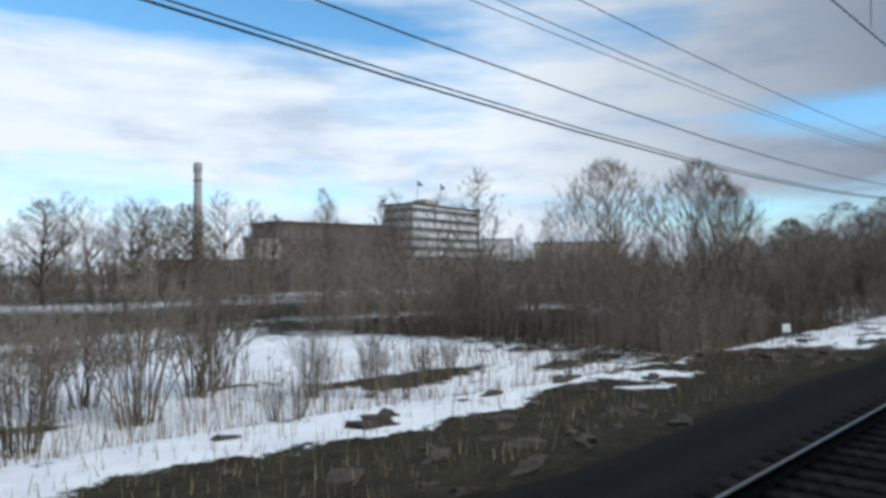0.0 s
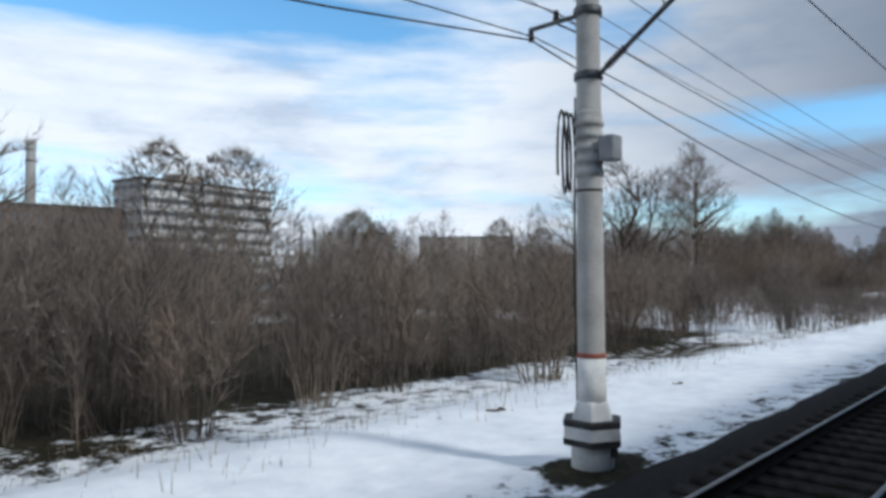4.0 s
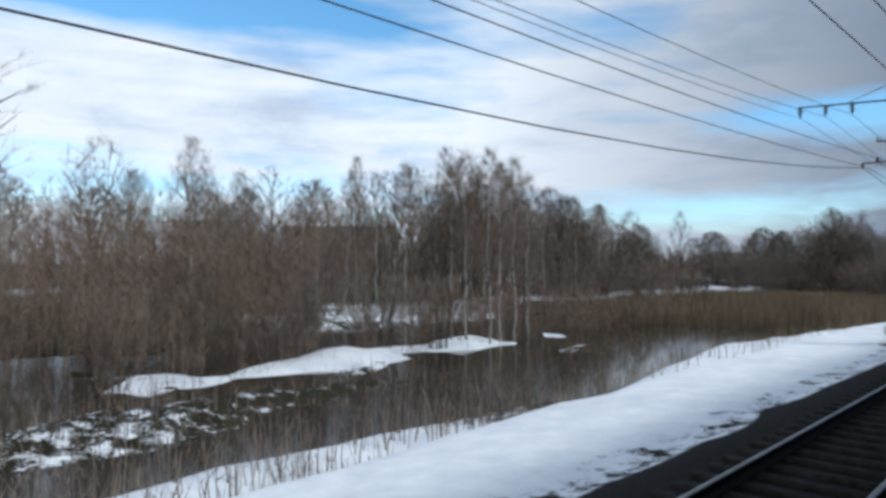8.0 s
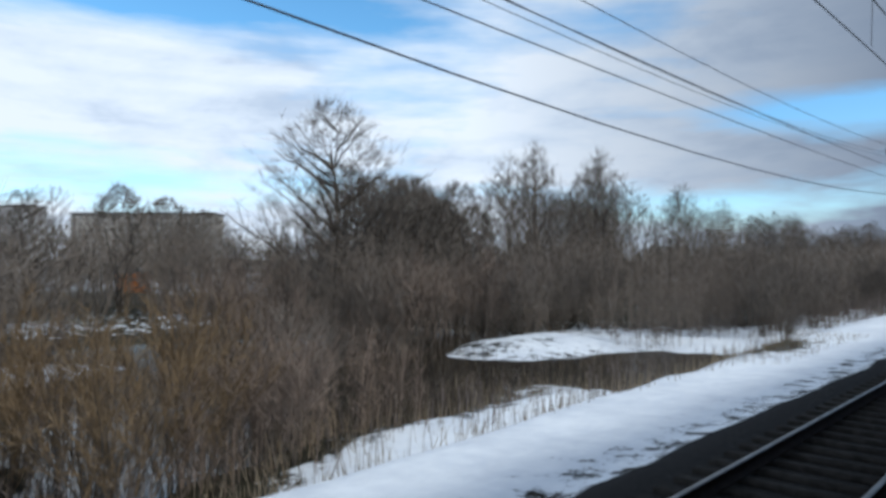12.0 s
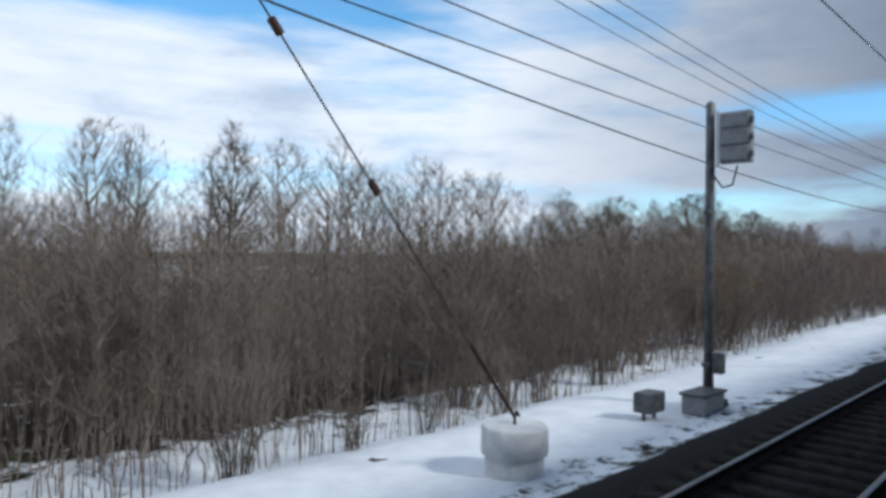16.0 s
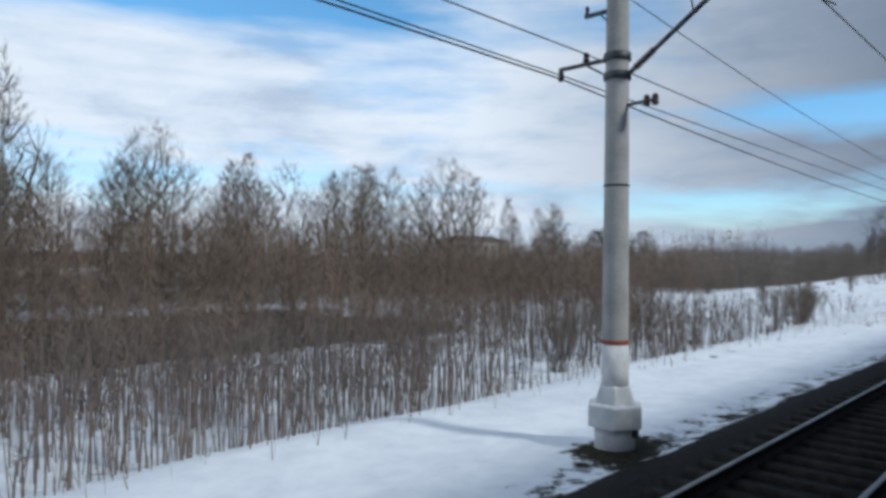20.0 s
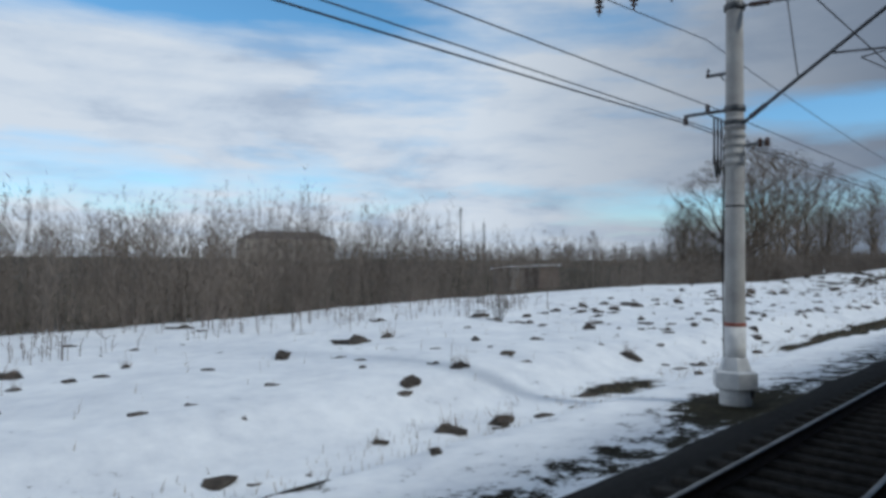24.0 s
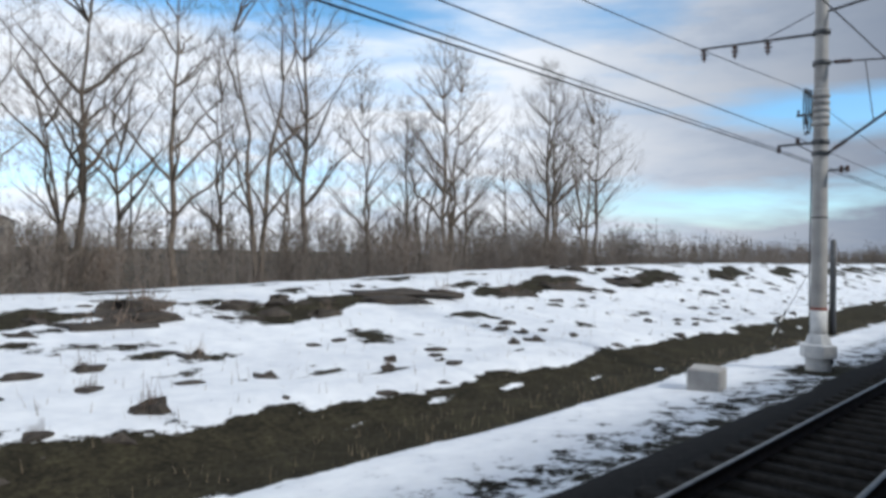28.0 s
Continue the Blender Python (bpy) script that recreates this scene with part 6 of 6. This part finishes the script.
# ---- buildings in the distance ----
def window_mesh(w, h):
    return boxes("pane", [(-w / 2, w / 2, -0.06, 0.02, 0, h)], M["glass"])


def block(name, label, x, y, z, turn, length, depth, height, wall, storeys, bays, first=1.2, frame_w=0.55, hip=0.0, group="", panes=("front",)):
    """A plain building: walls, roof, window by window on the fronts that show."""
    b = thing(name, label, "building", group, pose(x, y, z, 0, 0, turn))
    w = part("wall", boxes("wall", [(0, length, 0, depth, 0, height)], M[wall]), b)
    sh = height / storeys
    bw = length / bays
    pm = window_mesh(bw * frame_w, sh * 0.4)
    fm = boxes("sill", [(-bw * frame_w / 2 - 0.1, bw * frame_w / 2 + 0.1, -0.14, 0.0, -0.12, 0.0)], M["greywall"])
    for s in range(storeys):
        for k in range(bays):
            wd = part("window", pm, b, at=pose((k + 0.5) * bw, -0.01, s * sh + sh * 0.3))
            part("sill", fm, wd)
    side = max(2, int(depth / bw))
    for s in range(storeys):
        for k in range(side):
            part("window", pm, b, at=pose(-0.01, depth * (k + 0.5) / side, s * sh + sh * 0.3, 0, 0, -90))
    bm = bmesh.new()
    o = 0.5
    if hip:
        lo = [bm.verts.new(p) for p in ((-o, -o, height), (length + o, -o, height), (length + o, depth + o, height), (-o, depth + o, height))]
        hi = [bm.verts.new(p) for p in ((depth / 2, depth / 2, height + hip), (length - depth / 2, depth / 2, height + hip))]
        for q in ((lo[0], lo[1], hi[1], hi[0]), (lo[2], lo[3], hi[0], hi[1]), (lo[1], lo[2], hi[1]), (lo[3], lo[0], hi[0]), (lo[3], lo[2], lo[1], lo[0])):
            bm.faces.new(q)
    else:
        box_into(bm, -o, length + o, -o, depth + o, height, height + 0.7)
    part("roof", bm_mesh("roof", bm, M["roof"]), b, "dark roof")
    return b


tower = block("office_block", "large white panel office block with rows of windows", 184.2, 206.5, -2.0, 11.0, 51.0, 15.0, 32.0, "whitewall", 8, 16, frame_w=0.93)
part("roof_hut", boxes("roof_hut", [(14, 24, 4, 11, 32.5, 35.4)], M["plaster"], 0.1), tower)
for px in (10.0, 27.0):
    pl = part("flagpole", tube_mesh("flagpole", line_rows([(px, 5, 32.4), (px, 5, 43.5)], 0.12, 0.07), M["steel"], 6), tower)
    fl = [(px, 5.0, 43.2), (px + 4.2, 5.3, 41.6), (px + 4.2, 5.35, 41.2), (px, 5.05, 40.6)]
    part("flag", quads("flag", fl + [(a, b + 0.06, c) for a, b, c in fl], [(0, 1, 2, 3), (7, 6, 5, 4), (0, 4, 5, 1), (2, 6, 7, 3)], M["flag"]), pl, "dark flag blown sideways")
block("factory_hall", "long dull brown factory hall with small windows", 128.0, 219.0, -2.0, -3.0, 78.0, 18.0, 23.0, "brick", 3, 26, frame_w=0.35)
block("boiler_house", "small pale boiler house beside the factory hall", 119.0, 214.0, -2.0, -3.0, 8.5, 12.0, 17.0, "plaster", 3, 2, frame_w=0.3)
yard = thing("factory_wall", "long grey concrete panel wall of the factory yard", "wall", at=pose(46.0, 118.0, -1.6, 0, 0, 6.0))
PANEL = boxes("panel", [(0.04, 3.96, 0.0, 0.16, 0.0, 6.9), (0.5, 3.5, -0.03, 0.02, 0.6, 6.3)], M["yardwall"], 0.02)
POSTM = boxes("post", [(-0.14, 0.14, -0.06, 0.3, 0.0, 7.0)], M["yardwall"], 0.02)
for i in range(33):
    part("panel", PANEL, yard, at=pose(4.0 * i, 0, 0))
    part("post", POSTM, yard, at=pose(4.0 * i, 0, 0))
ch = thing("factory_chimney", "tall tapering grey concrete factory chimney", "chimney", at=pose(235.4, 517.7, 0))
part("shaft", lathe("shaft", [(4.6, 0), (3.2, 60), (2.7, 88), (2.7, 90)], M["concrete"], 20), ch)
part("collar", lathe("collar", [(2.9, 83), (3.3, 83.5), (3.3, 89.5), (2.9, 90.5)], M["concrete"], 20), ch)
part("platform", lathe("platform", [(3.2, 76), (3.6, 76.2), (3.6, 76.8), (3.1, 77)], M["steel"], 20), ch)
block("apartment_block", "long pale apartment block beyond the trees", 405.0, 317.0, -2.0, -46.0, 61.0, 14.0, 24.5, "plaster", 9, 22, frame_w=0.2)
block("apartment_block", "long pale apartment block beyond the trees", 362.0, 356.0, -2.0, -42.0, 42.0, 12.0, 27.5, "whitewall", 9, 8, frame_w=0.2)
block("hall_house", "two-storey pale plastered building with a dark hipped roof", 757.4, 227.5, -2.5, -19.0, 35.0, 13.0, 13.0, "plaster", 2, 9, frame_w=0.22, hip=3.0)
block("low_shed", "small pale shed with a flat snowy roof", 712.0, 140.0, -2.0, -10.0, 7.5, 6.0, 3.6, "plaster", 1, 3, frame_w=0.3)
block("low_shed", "small dark shed with a flat roof", 729.0, 150.0, -2.0, -10.0, 12.0, 6.0, 3.4, "brick", 1, 4, frame_w=0.3)


def shed(label, x, y, turn, length, depth, height, wall):
    """A low shed with a pitched board roof under old snow."""
    b = thing("low_shed", label, "shed", "sheds", pose(x, y, float(land(x, y)) - 0.1, 0, 0, turn))
    w = part("wall", boxes("wall", [(0, length, 0, depth, 0, height)], M[wall], 0.02), b)
    part("door", boxes("door", [(length * 0.62, length * 0.62 + 0.9, -0.05, 0.02, 0.1, 1.9)], M["brick"], 0.01), w)
    rf = part("roof", boxes("roof", [(-0.3, length + 0.3, -0.35, depth + 0.3, 0, 0.12)], M["roof"], 0.02), b, at=pose(0, 0, height, -5, 0, 0))
    part("snow_cover", boxes("snow_cover", [(-0.25, length + 0.25, -0.3, depth + 0.25, 0.12, 0.34)], M["snow"], 0.08), rf, "thick old snow")


shed("long low brown shed with snow on its roof", 710.9, 60.0, 4, 5.6, 4.0, 3.3, "brick")
shed("small grey shed with snow on its roof", 704.6, 60.5, 4, 2.4, 3.0, 3.2, "greywall")
tree("birch", 709.4, 50.0, 8.2, 1)
hut = thing("orange_hut", "small bright orange metal hut on the far bank", "hut", at=pose(340.1, 84.0, float(land(340.1, 84.0))))
part("hut_body", boxes("hut_body", [(-1.6, 1.6, -1.2, 1.2, -0.3, 2.3)], M["orange"], 0.05), hut)
part("hut_roof", boxes("hut_roof", [(-1.8, 1.8, -1.4, 1.4, 2.3, 2.5)], M["roof"], 0.03), hut)
for x, y, h in ((800.7, 158.8, 20.0), (826.0, 170.0, 16.0), (182.0, 120.0, 13.0), (186.0, 121.0, 13.0)):
    pp = thing("utility_pole", "tall thin dark utility pole among the scrub", "pole", "utility poles", pose(x, y, float(land(x, y))))
    part("shaft", lathe("shaft", [(0.28, -0.5), (0.2, h), (0.1, h + 0.1)], M["steel"], 8), pp)
    part("crossarm", boxes("crossarm", [(-1.0, 1.0, -0.08, 0.08, h - 1.0, h - 0.8)], M["steel"]), pp)
